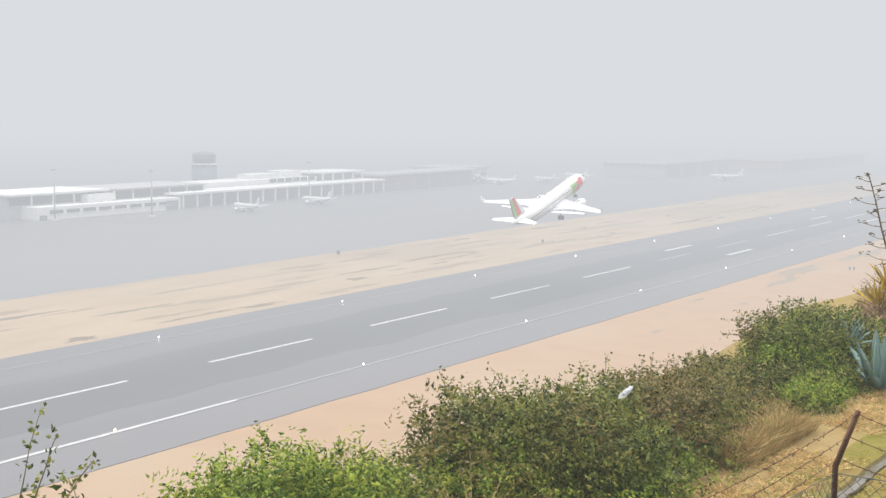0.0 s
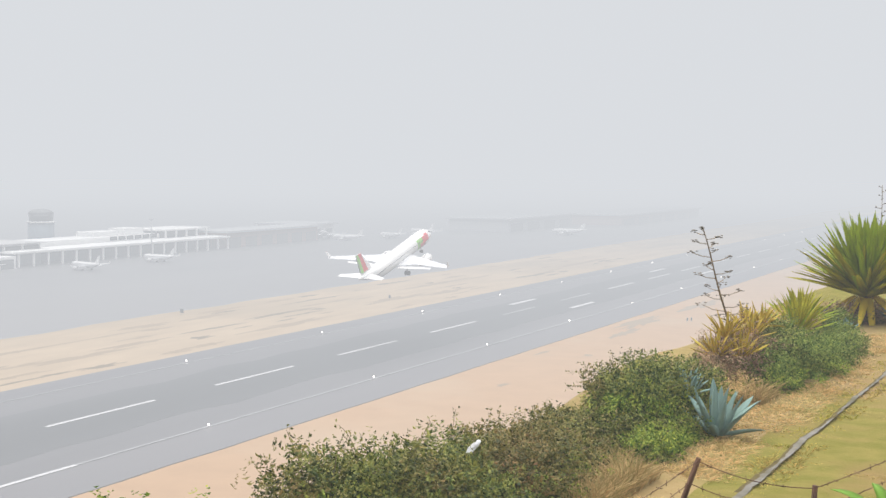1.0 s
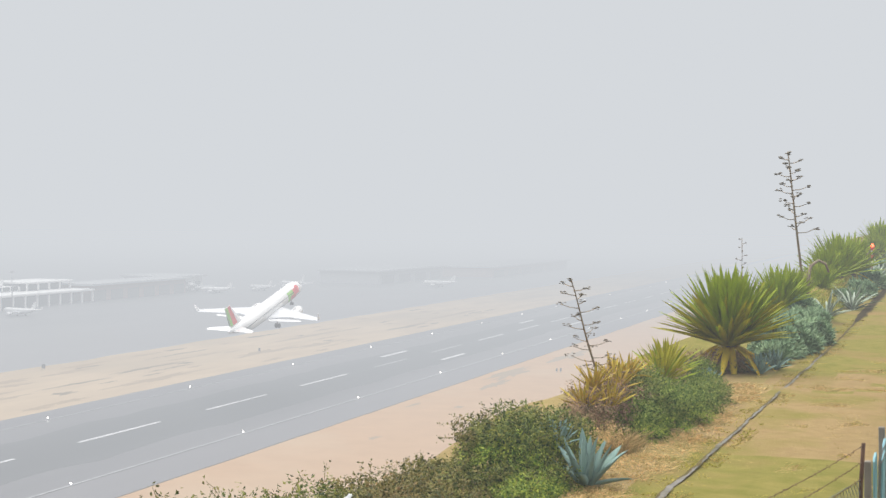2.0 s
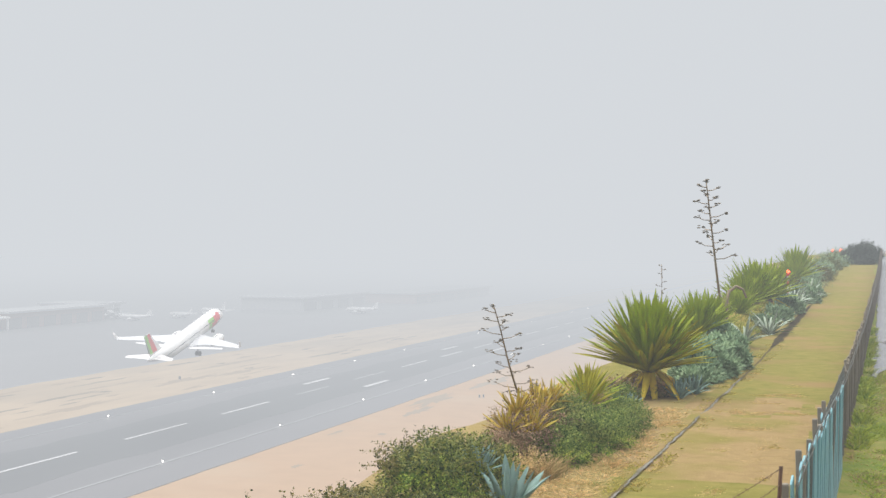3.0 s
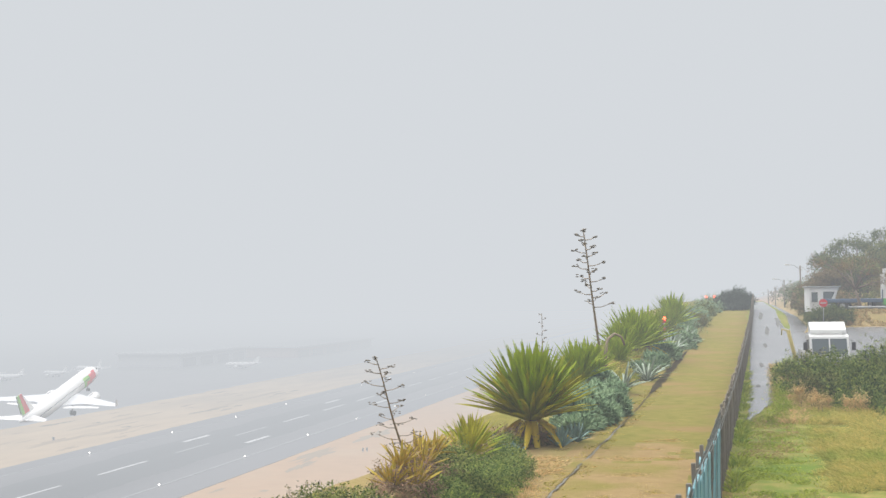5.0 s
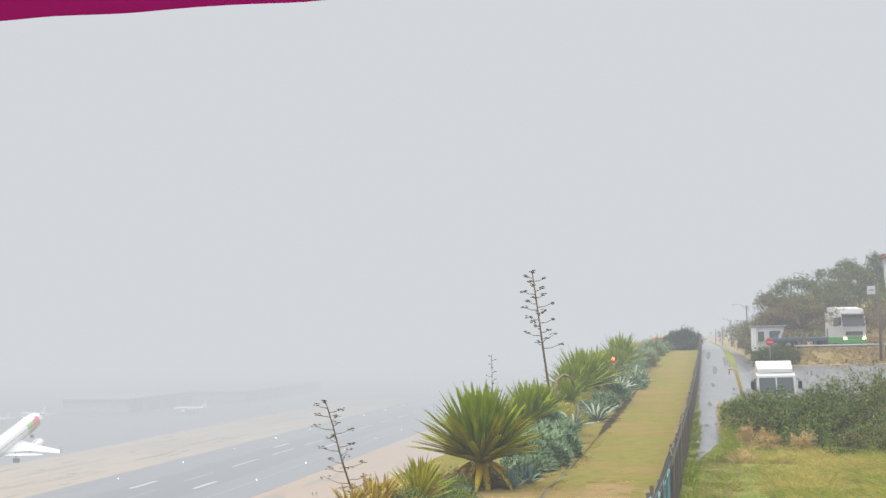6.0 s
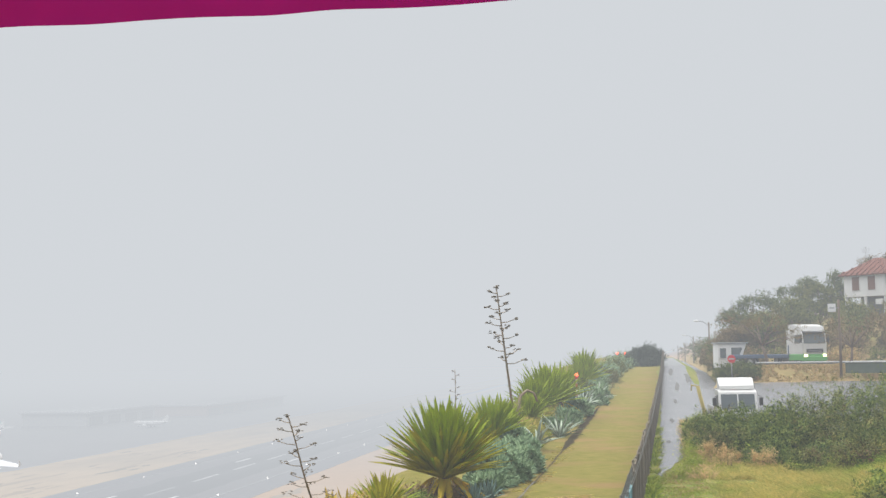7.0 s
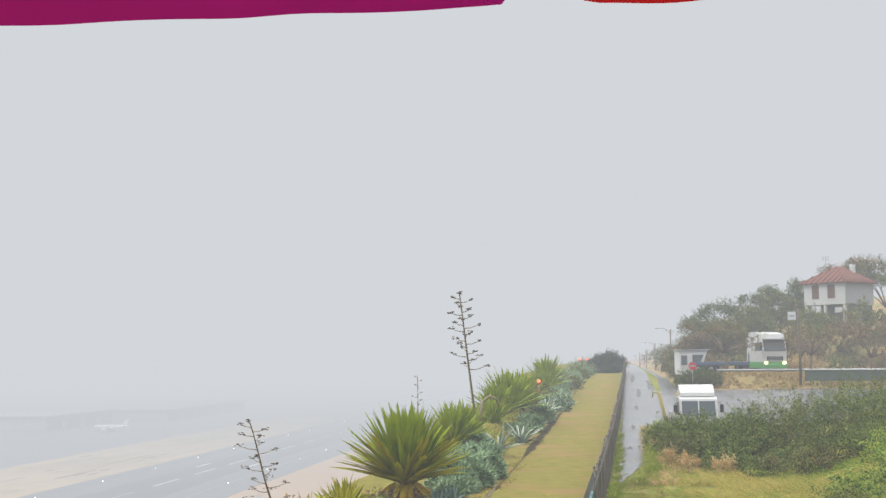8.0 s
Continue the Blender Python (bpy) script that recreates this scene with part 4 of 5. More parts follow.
def grass(name, label, boxes, count, ln, material, seed, lean=0.5, width=0.012):
    """Blades of grass in patches (across0, across1, along0, along1)."""
    rnd = random.Random(seed)
    verts, faces = [], []
    area = sum((b[1] - b[0]) * (b[3] - b[2]) for b in boxes)
    for a0, a1, l0, l1 in boxes:
        for _ in range(int(count * (a1 - a0) * (l1 - l0) / area / 12)):
            xs, ys = rnd.uniform(a0, a1), rnd.uniform(l0, l1)
            if noise.noise((xs * 0.9, ys * 0.5, seed)) < -0.25:
                continue
            x, y = strip(xs, ys)
            z = height(x, y) - 0.03
            edge = min(xs - a0, a1 - xs, ys - l0, l1 - ys)
            if edge < 0.8 * rnd.random() * min(1.0, (a1 - a0) * 0.3):
                continue
            tuft = rnd.uniform(0.6, 1.25) * min(1.0, 0.45 + edge * (0.4 if a1 - a0 > 3 else 3))
            for _ in range(12):
                u = unit(rnd)
                p = Vector((x + u.x * 0.12 * tuft, y + u.y * 0.12 * tuft, z))
                d = Vector((u.x * lean, u.y * lean, 1)).normalized()
                s = d.cross(unit(rnd)).normalized() * width
                h = ln * tuft * rnd.uniform(0.6, 1.15)
                q = p + d * h * 0.55
                e = p + d * h * 0.9 + Vector((u.x, u.y, -0.1)) * h * lean * 0.45
                n = len(verts)
                verts += [p - s, p + s, q + s * 0.8, q - s * 0.8, e]
                faces += [(n, n + 1, n + 2, n + 3), (n + 3, n + 2, n + 4)]
    me = bpy.data.meshes.new(name)
    me.from_pydata([tuple(v) for v in verts], [], faces)
    me.materials.append(material)
    tagged(new(name, me), label, "grass", kind="stuff")


grass("dry_grass", "dry straw-coloured grass between bushes and lawn", [(-6.6, -5.9, 14.8, 17.6), (-7.2, -6.3, 9.2, 10.6), (-6.6, -6.0, 22.6, 25.0), (-7.0, -6.4, 17.4, 18.2)], 12000, 0.45, STRAW, 21, 0.7, 0.008)
grass("dry_grass", "short dry grass along the bushes", [(-6.2, -4.9, 11, 36)], 26000, 0.14, LAWNSTRAW, 22, 1.4)
grass("lawn_grass", "short straw and green blades of the mown lawn", [(-4.4, -1.0, 9, 44), (-6.0, -4.9, 18, 42)], 110000, 0.04, LAWNBLADE, 23, 1.6, 0.009)
grass("lawn_grass", "sparse dry blades of the near lawn", [(-4.4, -1.4, 7.5, 20), (-6.0, -4.8, 9, 22)], 60000, 0.035, LAWNBLADE, 25, 1.6, 0.007)
grass("lawn_straw", "tan dry patches of the mown lawn", [(-4.4, -1.3, 22, 42), (-6.0, -4.8, 17, 40)], 110000, 0.05, LAWNSTRAW, 26, 1.7, 0.009)
grass("dry_grass", "clump of long straw grass between bramble bushes", [(-7.0, -6.3, 8.9, 10.2)], 2600, 1.0, LAWNSTRAW, 27, 0.55, 0.006)
grass("bank_grass", "yellow-green grass tufts between the yuccas", [(-8.2, -5.6, 50, 84)], 26000, 0.34, YGRASS, 28, 0.8, 0.016)
grass("lawn_edge_grass", "green tufts overhanging the drain edge", [(-5.0, -4.64, 9, 60), (-4.56, -4.2, 9, 60)], 16000, 0.1, LAWNBLADE, 24, 1.3)

# ---- drain, lane, fences and lamps of the hilltop ----
def ribbon(name, edges, y0, y1, step, dz, material, label, category, depth=0.0):
    """A strip that follows the ground between two edges, given as functions of metres along."""
    bm = bmesh.new()
    rows, y = [], y0
    while y <= y1 + 1e-6:
        a, b = edges(y)
        rows.append([bm.verts.new(ground_at(a + (b - a) * k / 4, y, dz)) for k in range(5)])
        y += step
    for p, q in zip(rows, rows[1:]):
        for k in range(4):
            f = bm.faces.new((p[k], p[k + 1], q[k + 1], q[k]))
            f.smooth = True
    return tagged(part(name, bm, material), label, category, kind="structure")


def wobble(y, s):
    return 0.07 * noise.noise((y * 0.45, s, 0)) + 0.04 * noise.noise((y * 1.9, s, 4)) + 0.03 * noise.noise((y * 5.3, s, 8))


def drain_half(y):
    return (0.12 - 0.075 * smooth(y, 11, 26) + 0.16 * smooth(y, 57, 62) * (1 - smooth(y, 78, 92))) * (1 + 0.3 * noise.noise((y * 0.8, 7, 0)))


# the drain: flat strip with the bank's shade in its colour, wet concrete floor above
ribbon("drain_bed", lambda y: (-4.60 + wobble(y, 1) * 0.8 - drain_half(y), -4.60 + wobble(y, 1) * 0.8 + drain_half(y)), 4, 150, 0.2, 0.02, GROOVE, "brown drain strip along the lawn with the bank's shade in its colour", "drain")
# the ditch is a flat dark strip laid just above the ground
ribbon("drain_ditch", lambda y: (-4.62 + wobble(y, 1) - 0.8 * drain_half(y), -4.60 + wobble(y, 1) + 0.7 * drain_half(y)), 58, 90, 0.4, 0.035, DITCH, "flat dark strip marking the ditch at the lawn edge", "drain")
ribbon("drain_floor", lambda y: (-4.60 + wobble(y, 1) * 0.8 - 0.15 * drain_half(y) + wobble(y, 9) * 0.7, -4.60 + wobble(y, 1) * 0.8 + 0.98 * drain_half(y) + wobble(y, 11) * 0.5), 4, 45, 0.15, 0.03, CONCRETE, "wet grey concrete floor of the drain", "drain")

def lane_edges(y):
    r = -0.25 + (1.0 + 0.006 * (y - 30)) * smooth(y, 46, 57) + 1.75 * smooth(y, 74, 84) if y < 90 else max(2.85, 1.1 + 3.6 * smooth(y, 90, 122))
    return -0.3 + wobble(y, 6) * 2, r + wobble(y, 7) * 3


ribbon("lane", lane_edges, 47, 330, 1.0, 0.04, ROAD, "narrow wet grey lane with dark puddles", "road")
ribbon("side_road", lambda y: (1.75 + 0.02 * (y - 75), 40), 66, 109.5, 1.0, 0.045, ROAD, "wet side road turning off behind the shrubs", "road")
rr = random.Random(8)
for xs, ys, ln, wd in ((0.1, 62, 0.9, 0.22), (0.35, 76, 2.4, 0.12), (0.7, 96, 4, 0.16), (1.0, 112, 7, 0.2), (2.2, 124, 8, 0.3), (0.6, 135, 10, 0.2)):
    bm = bmesh.new()
    c = bm.verts.new(ground_at(xs, ys, 0.055))
    ring = [bm.verts.new(ground_at(xs + wd * (0.15 + rr.random() * 1.3) * math.cos(a), ys + ln * (0.3 + rr.random() * 0.9) * math.sin(a), 0.05)) for a in (2 * math.pi * k / 18 for k in range(18))]
    for k in range(18):
        bm.faces.new((c, ring[k], ring[(k + 1) % 18]))
    tagged(part("road_patch", bm, PUDDLE), "dark broken patch in the wet lane", "road patch", "lane patches", "structure")

RUST = mat("rusty_iron", (0.120, 0.056, 0.030), (0.068, 0.038, 0.026), (0.165, 0.083, 0.045), size=0.08, rough=0.85, bump=0.4, bump_size=0.01)
WIRE = mat("dull_wire", (0.17, 0.19, 0.18), (0.11, 0.11, 0.10), size=0.1, rough=0.6, metal=0.4)
BLUE = mat("weathered_blue_board", (0.17, 0.36, 0.42), (0.24, 0.42, 0.46), (0.28, 0.33, 0.33), size=0.35, rough=0.8, bump=0.3, bump_size=0.02)
OLDBOARD = mat("weathered_brown_board", (0.150, 0.120, 0.088), (0.215, 0.180, 0.140), (0.17, 0.20, 0.20), size=0.35, rough=0.9, bump=0.3, bump_size=0.02)
GREYPOST = mat("grey_post", (0.19, 0.165, 0.135), (0.27, 0.245, 0.21), size=0.15, rough=0.9, bump=0.4, bump_size=0.02)


def chain_panel(a, b, h0, h1, mesh=0.065, r=0.0028):
    """Woven wire between two points, as crossing diagonals."""
    bm = bmesh.new()
    a, b = Vector(a), Vector(b)
    w, h = (b - a).length, h1 - h0
    for s in (1, -1):
        c = -h
        while c < w:
            u0, u1 = max(0, c), min(w, c + h)
            if u1 > u0:
                p, q = a.lerp(b, u0 / w), a.lerp(b, u1 / w)
                z0, z1 = (u0 - c, u1 - c) if s > 0 else (h - (u0 - c), h - (u1 - c))
                add_tube(bm, [p + Vector((0, 0.004 * s, h0 + z0)), q + Vector((0, 0.004 * s, h0 + z1))], r, 3, False)
            c += mesh * 1.4
    return bm


def barbed(a, b, sag, seed):
    rnd = random.Random(seed)
    a, b = Vector(a), Vector(b)
    n = 10
    pts = [a.lerp(b, k / n) - Vector((0, 0, sag * 4 * (k / n) * (1 - k / n))) for k in range(n + 1)]
    bm = bmesh.new()
    add_tube(bm, pts, 0.0035, 4)
    k = 0.1
    while k < (b - a).length:
        p = a.lerp(b, k / (b - a).length) - Vector((0, 0, sag * 4 * (k / (b - a).length) * (1 - k / (b - a).length)))
        u = unit(rnd) * 0.022
        add_tube(bm, [p - u, p + u], 0.003, 3)
        k += 0.13
    return bm


def rusty_post(parent, p, top, lean, label=""):
    """An angle-iron post whose head leans over."""
    p = Vector(p)
    k = Vector((p.x, p.y, top - 0.42))
    e = Vector((p.x + lean[0], p.y + lean[1], top))
    bm = bmesh.new()
    add_tube(bm, [p - Vector((0, 0, 0.2)), p.lerp(k, 0.5), k, k.lerp(e, 0.15), e], [0.02, 0.02, 0.021, 0.021, 0.019], 4)
    return part("post", bm, RUST, parent, label), e


wire_fence = thing("wire_fence", Matrix(), "rusty chain-link fence with bent posts and barbed wire", "fence")
runs = [(-3.05, 5.6, 2.35), (-2.83, 8.88, 2.4), (-1.88, 8.92, 2.3), (-0.98, 13.3, 2.3)]
heads = []
for i, (xs, ys, top) in enumerate(runs):
    p = ground_at(xs, ys)
    lean = (0.14, 0.03) if i < 2 else (0.02, 0.0)
    heads.append((p, rusty_post(wire_fence, p, top, lean)[1]))
for i, ((p, e), (q, f)) in enumerate(zip(heads, heads[1:])):
    part("mesh", chain_panel((p.x, p.y, 0), (q.x, q.y, 0), 0.05, 1.92), WIRE, wire_fence)
    for k in range(3):
        a = Vector((p.x, p.y, e.z - 0.42)).lerp(e, 0.95 - 0.4 * k)
        b = Vector((q.x, q.y, f.z - 0.42)).lerp(f, 0.95 - 0.4 * k)
        part("barbed_wire", barbed(a, b, 0.05, 10 * i + k), RUST, wire_fence)
    part("top_wire", tube([Vector((p.x, p.y, 1.93)), Vector((q.x, q.y, 1.93))], 0.004, 4), WIRE, wire_fence)


def fence_at(y):
    """Across and top of the board fence at metres along."""
    return -0.90 + 0.0062 * (y - 13.5), 2.2 - 0.36 * smooth(y, 13.5, 30)


board_fence = thing("board_fence", Matrix(), "weathered blue board fence with grey posts along the lawn", "fence")
pb = bmesh.new()
add_box(pb, (0, 0, 0.5), (0.07, 0.09, 1.0), 0.01)
post_me = bpy.data.meshes.new("post")
pb.to_mesh(post_me)
pb.free()
post_me.materials.append(GREYPOST)
bb = bmesh.new()
add_prism(bb, [(-0.5, 0), (0.5, 0), (0.5, 0.985), (0.3, 1.0), (-0.35, 0.99), (-0.5, 0.975)], -0.011, 0.011, "x")
board_me = bpy.data.meshes.new("board")
bb.to_mesh(board_me)
bb.free()
board_me.materials.append(BLUE)
old_board_me = board_me.copy()
old_board_me.materials.clear()
old_board_me.materials.append(OLDBOARD)
rr = random.Random(77)
far_bm = bmesh.new()
y, n = 13.5, 0
while y < 150:
    xs, h = fence_at(y)
    p = ground_at(xs, y)
    if y < 75:
        shared("post", post_me, board_fence, pose(p.x, p.y, p.z - 0.1, rr.uniform(-2, 2), rr.uniform(-2, 2), -1.3) @ Matrix.Diagonal((1, 1, h + 0.03 + rr.uniform(-0.06, 0.06), 1)))
        for k in range(3):
            yy = y + 0.28 + 0.36 * k
            xs2, h2 = fence_at(yy)
            q = ground_at(xs2 + (0.06 if yy < 27 else -0.03), yy)
            shared("board", board_me if yy < 29 + rr.uniform(-4, 4) else old_board_me, board_fence, pose(q.x, q.y, q.z - 0.05, 0, rr.uniform(-1.5, 1.5), -1.3) @ Matrix.Diagonal((1, 0.335, h2 - 0.01 + rr.uniform(-0.07, 0.03), 1)))
    else:
        add_box(far_bm, (p.x, p.y, p.z + h / 2), (0.1, 0.1, h + 0.15))
        add_box(far_bm, (p.x, p.y + 0.6, p.z + h / 2 - 0.1), (0.03, 1.0, h - 0.2))
    y += 1.2
tagged(part("far_boarding", far_bm, GREYPOST, board_fence), kind="stuff")
for k, z in enumerate((2.02, 2.12)):
    pts = [ground_at(fence_at(yy)[0] + 0.1, yy, fence_at(yy)[1] - 0.12 + 0.1 * k + 0.015 * math.sin(yy * 2.6)) for yy in [13.5 + 1.2 * i for i in range(60)]]
    part("top_wire", tube(pts, 0.006, 4), WIRE, board_fence)
for a, b in ((13.5, 20), (20, 28)):
    pa, pc = ground_at(fence_at(a)[0] + 0.07, a), ground_at(fence_at(b)[0] + 0.07, b)
    part("mesh", chain_panel((pa.x, pa.y, 0), (pc.x, pc.y, 0), 1.2, 2.1, 0.08, 0.003), WIRE, board_fence)

BAND_WHITE = mat("white_band", (0.75, 0.75, 0.74), (0.62, 0.62, 0.6), size=0.2, rough=0.6)
BAND_RED = mat("red_band", (0.55, 0.08, 0.04), (0.45, 0.07, 0.04), size=0.2, rough=0.6)


def obstruction_lamp(xs, ys, z, label):
    g = ground_at(xs, ys)
    t = thing("obstruction_lamp", pose(g.x, g.y, g.z - 0.1), label, "warning lamp", "red obstruction lamps")
    h = z - g.z + 0.1
    n = 5
    for k in range(n):
        part("band", tube([(0, 0, h * k / n * 0.93), (0, 0, h * (k + 1) / n * 0.93)], 0.06, 8), BAND_RED if k % 2 else BAND_WHITE, t)
    part("head", box((0, 0, h - 0.14), (0.26, 0.26, 0.2), 0.03), BAND_RED, t)
    part("lens", ring_body([(-0.1, 0, 0.04, 0.04), (-0.06, 0, 0.1, 0.1), (0.04, 0, 0.11, 0.11), (0.1, 0, 0.05, 0.05)], 10), LAMP_RED, t, m=pose(0, 0, h + 0.07, 90))


obstruction_lamp(-5.95, 87.8, 2.95, "glowing red obstruction lamp on a banded pole")
obstruction_lamp(-5.45, 153, 4.35, "glowing red obstruction lamp above the shrubs")
obstruction_lamp(-4.55, 153, 4.37, "glowing red obstruction lamp above the shrubs")

# litter in the brambles
rr = random.Random(3)
bm = bmesh.new()
bmesh.ops.create_icosphere(bm, subdivisions=3, radius=0.048)
for v in bm.verts:
    k = 1 + 0.5 * noise.noise(v.co * 30) + 0.25 * noise.noise(v.co * 50)
    v.co = Vector((v.co.x * 0.9, v.co.y * 1.9 + v.co.z * 0.6, v.co.z * 0.9 + v.co.y * 0.7)) * k
BAG = mat("white_plastic", (0.78, 0.78, 0.80), (0.70, 0.70, 0.72), size=0.05, rough=0.35, trans=0.3)
g = ground_at(-7.06, 13.9)
tagged(part("plastic_bag", bm, BAG, m=pose(g.x, g.y, 1.04, 15, 10, -25)), "crumpled white plastic bag caught in brambles", "bag")

# broad leaves of a plant below the camera
BROAD = mat("broad_leaf", (0.16, 0.33, 0.04), (0.22, 0.40, 0.06), size=0.15, rough=0.4, trans=0.3)
LF = [blade_mesh("leaf", BROAD, 0.30, 0.075, 0.7, 0, 6, 0.3), blade_mesh("leaf", BROAD, 0.24, 0.065, 1.1, 0, 6, 0.3)]
x, y = strip(-0.9, 5.95)
leafy = rosette("garden_plant", pose(x, y, 2.9), "bright green broad-leaved plant below the terrace", "plant", LF, LF, 16, 0, 5, 70, 9, 0.7)
part("stem", tube([(0, 0, height(x, y) - 3.0), (0.02, 0, -1), (0, 0, 0.05)], [0.03, 0.025, 0.015], 6), CANE, leafy)

# ---- the lane's far side: shrubs, vehicles, house and hill ----
bush("low dark green shrubs hiding the parked truck's wheels", [(2.0, 56, 1.9, 1.1), (3.0, 55, 2.0, 1.3), (4.4, 54, 2.2, 1.5), (1.6, 58.5, 1.5, 0.9)], 18000, 0.09, SHRUB, 80, 3, FRESH, group="lane shrubs")
bush("wide mass of green shrubs with pale flower heads", [(6.4, 53, 2.9, 2.0), (8.6, 55, 3.3, 2.2), (11, 57, 3.6, 2.4), (14, 60, 3.9, 2.6), (17, 62, 4.2, 2.6), (5.6, 54, 2.4, 1.7), (8, 53.5, 2.7, 1.9), (10.6, 54.5, 3.1, 2.0), (13.5, 56, 3.6, 2.2), (6.6, 51.5, 1.7, 1.2), (9, 51.5, 2.1, 1.3), (10.5, 49.5, 2.3, 1.4), (12.5, 50, 2.9, 1.6), (8.6, 49.3, 1.7, 1.1)], 80000, 0.08, SHRUB, 81, 4, BRAMBLE, group="lane shrubs", aspect=0.45)
bush("bright green leafy shrubs on the near bank", [(7.6, 38, 1.4, 1.1), (8.8, 40, 1.9, 1.3), (6.6, 36.2, 0.9, 0.8), (9.0, 43.5, 2.1, 1.2), (5.4, 35.0, 0.5, 0.6), (5.9, 36.6, 0.85, 0.7), (6.5, 37.6, 1.2, 0.8)], 22000, 0.10, FRESH, 82, 2, group="lane shrubs")
bush("patches of low green weeds in the yellow grass", [(6.6, 46, 1.3, 0.9), (8.2, 46.6, 1.8, 1.0), (9.8, 46, 2.2, 1.1), (11.4, 46.6, 2.6, 1.1), (5.0, 47.5, 0.9, 0.7)], 15000, 0.09, SHRUB, 94, 2, FRESH, group="lane shrubs", category="weeds")
bush("mixed green scrub behind yellow grass", [(3.4, 53, 1.5, 1.2), (5.0, 51.5, 1.5, 1.2), (4.0, 50.5, 0.9, 0.9), (2.2, 54, 1.4, 1.0), (6.0, 49.5, 1.0, 0.9)], 17000, 0.10, SHRUB, 83, 2, FRESH, group="lane shrubs")
bush("dark hedge at the road junction", [(4.9, 109.5, 3.3, 0.9), (6.0, 110.2, 3.4, 1.0), (7.1, 110.8, 3.3, 0.9)], 7000, 0.14, DARKLEAF, 84, 0, group="lane shrubs", category="hedge")
bush("grassy tussocks beside the narrow lane", [(0.75, 47, 0.35, 0.4), (0.95, 50, 0.5, 0.45), (1.1, 53, 0.6, 0.45), (1.15, 56, 0.7, 0.45), (1.25, 59, 0.7, 0.45), (1.3, 62, 0.8, 0.45), (1.5, 66, 0.9, 0.5), (1.7, 70, 1.0, 0.5), (0.3, 46.5, 0.25, 0.4)], 9000, 0.12, GGRASS, 85, 0, STRAW, group="lane shrubs", aspect=0.2)
grass("tall_grass", "tall yellow-green grass on the bank", [(1.3, 7.5, 30, 52), (6, 12, 28, 50)], 190000, 0.46, YGRASS, 86, 1.2, 0.008)
grass("tall_grass", "fresh green grass on the bank", [(3.5, 12, 26, 38), (7, 14, 38, 46)], 80000, 0.42, GGRASS, 87, 1.1, 0.009)
bush("pale dead weeds beside the lane", [(1.6, 51.5, 0.9, 0.35), (2.3, 50, 0.8, 0.4), (3.6, 49.4, 0.8, 0.4), (1.3, 57, 1.0, 0.3)], 2600, 0.12, LAWNSTRAW, 91, 4, aspect=0.2, group="lane shrubs", category="weeds")
grass("verge_tufts", "green grass of the verge beside the fence", [(-0.7, 1.5, 14, 48)], 44000, 0.10, GGRASS, 88, 0.9, 0.01)
grass("verge_tufts", "dry patches of the verge beside the fence", [(-0.7, 1.6, 18, 30), (-0.5, 1.5, 36, 48)], 12000, 0.12, STRAW, 89, 0.9, 0.01)
grass("verge_tufts", "ragged grass along the lane edge", [(0.75, 1.9, 46, 76)], 9000, 0.4, LAWNSTRAW, 92, 0.9, 0.014)
grass("verge_tufts", "green tufts along the lane edge", [(0.9, 2.0, 46, 74), (-0.7, -0.25, 30, 70)], 12000, 0.35, GGRASS, 93, 0.9, 0.014)
grass("bank_grass", "dry tufted grass on the roadside bank", [(6, 24, 109.5, 118)], 16000, 0.35, STRAW, 90, 0.7, 0.03)

TRUCK_WHITE = mat("truck_white", (0.656, 0.656, 0.648), (0.590, 0.590, 0.582), size=0.5, rough=0.35, coat=0.4)
TRUCK_GREEN = mat("truck_green", (0.12, 0.42, 0.10), (0.10, 0.36, 0.09), size=0.5, rough=0.35, coat=0.4)
PLASTIC = mat("black_plastic", (0.035, 0.035, 0.04), (0.05, 0.05, 0.055), size=0.2, rough=0.6)
WINDSCREEN = pane_glass("windscreen", (0.10, 0.12, 0.13), 0.03)
YELLOW = mat("yellow_paint", (0.40, 0.32, 0.10), (0.30, 0.25, 0.10), size=0.2, rough=0.7)
TRAILER_BLUE = mat("blue_trailer", (0.05, 0.09, 0.16), (0.08, 0.12, 0.20), size=0.5, rough=0.5)
HEADLIGHT = glow("headlight", (1.0, 0.85, 0.5), 3.0)


def wheel(parent, x, y, z, r, w):
    t = part("wheel", ring_body([(-w / 2, 0, r * 0.7, r * 0.7), (-w / 2, 0, r * 0.92, r * 0.92), (-w * 0.35, 0, r, r), (w * 0.35, 0, r, r), (w / 2, 0, r * 0.92, r * 0.92), (w / 2, 0, r * 0.7, r * 0.7)], 20), TYRE, parent, m=pose(x, y, z, 0, 0, 90))
    part("rim", ring_body([(-w * 0.51, 0, r * 0.55, r * 0.55), (w * 0.51, 0, r * 0.55, r * 0.55)], 14), STEEL, t)


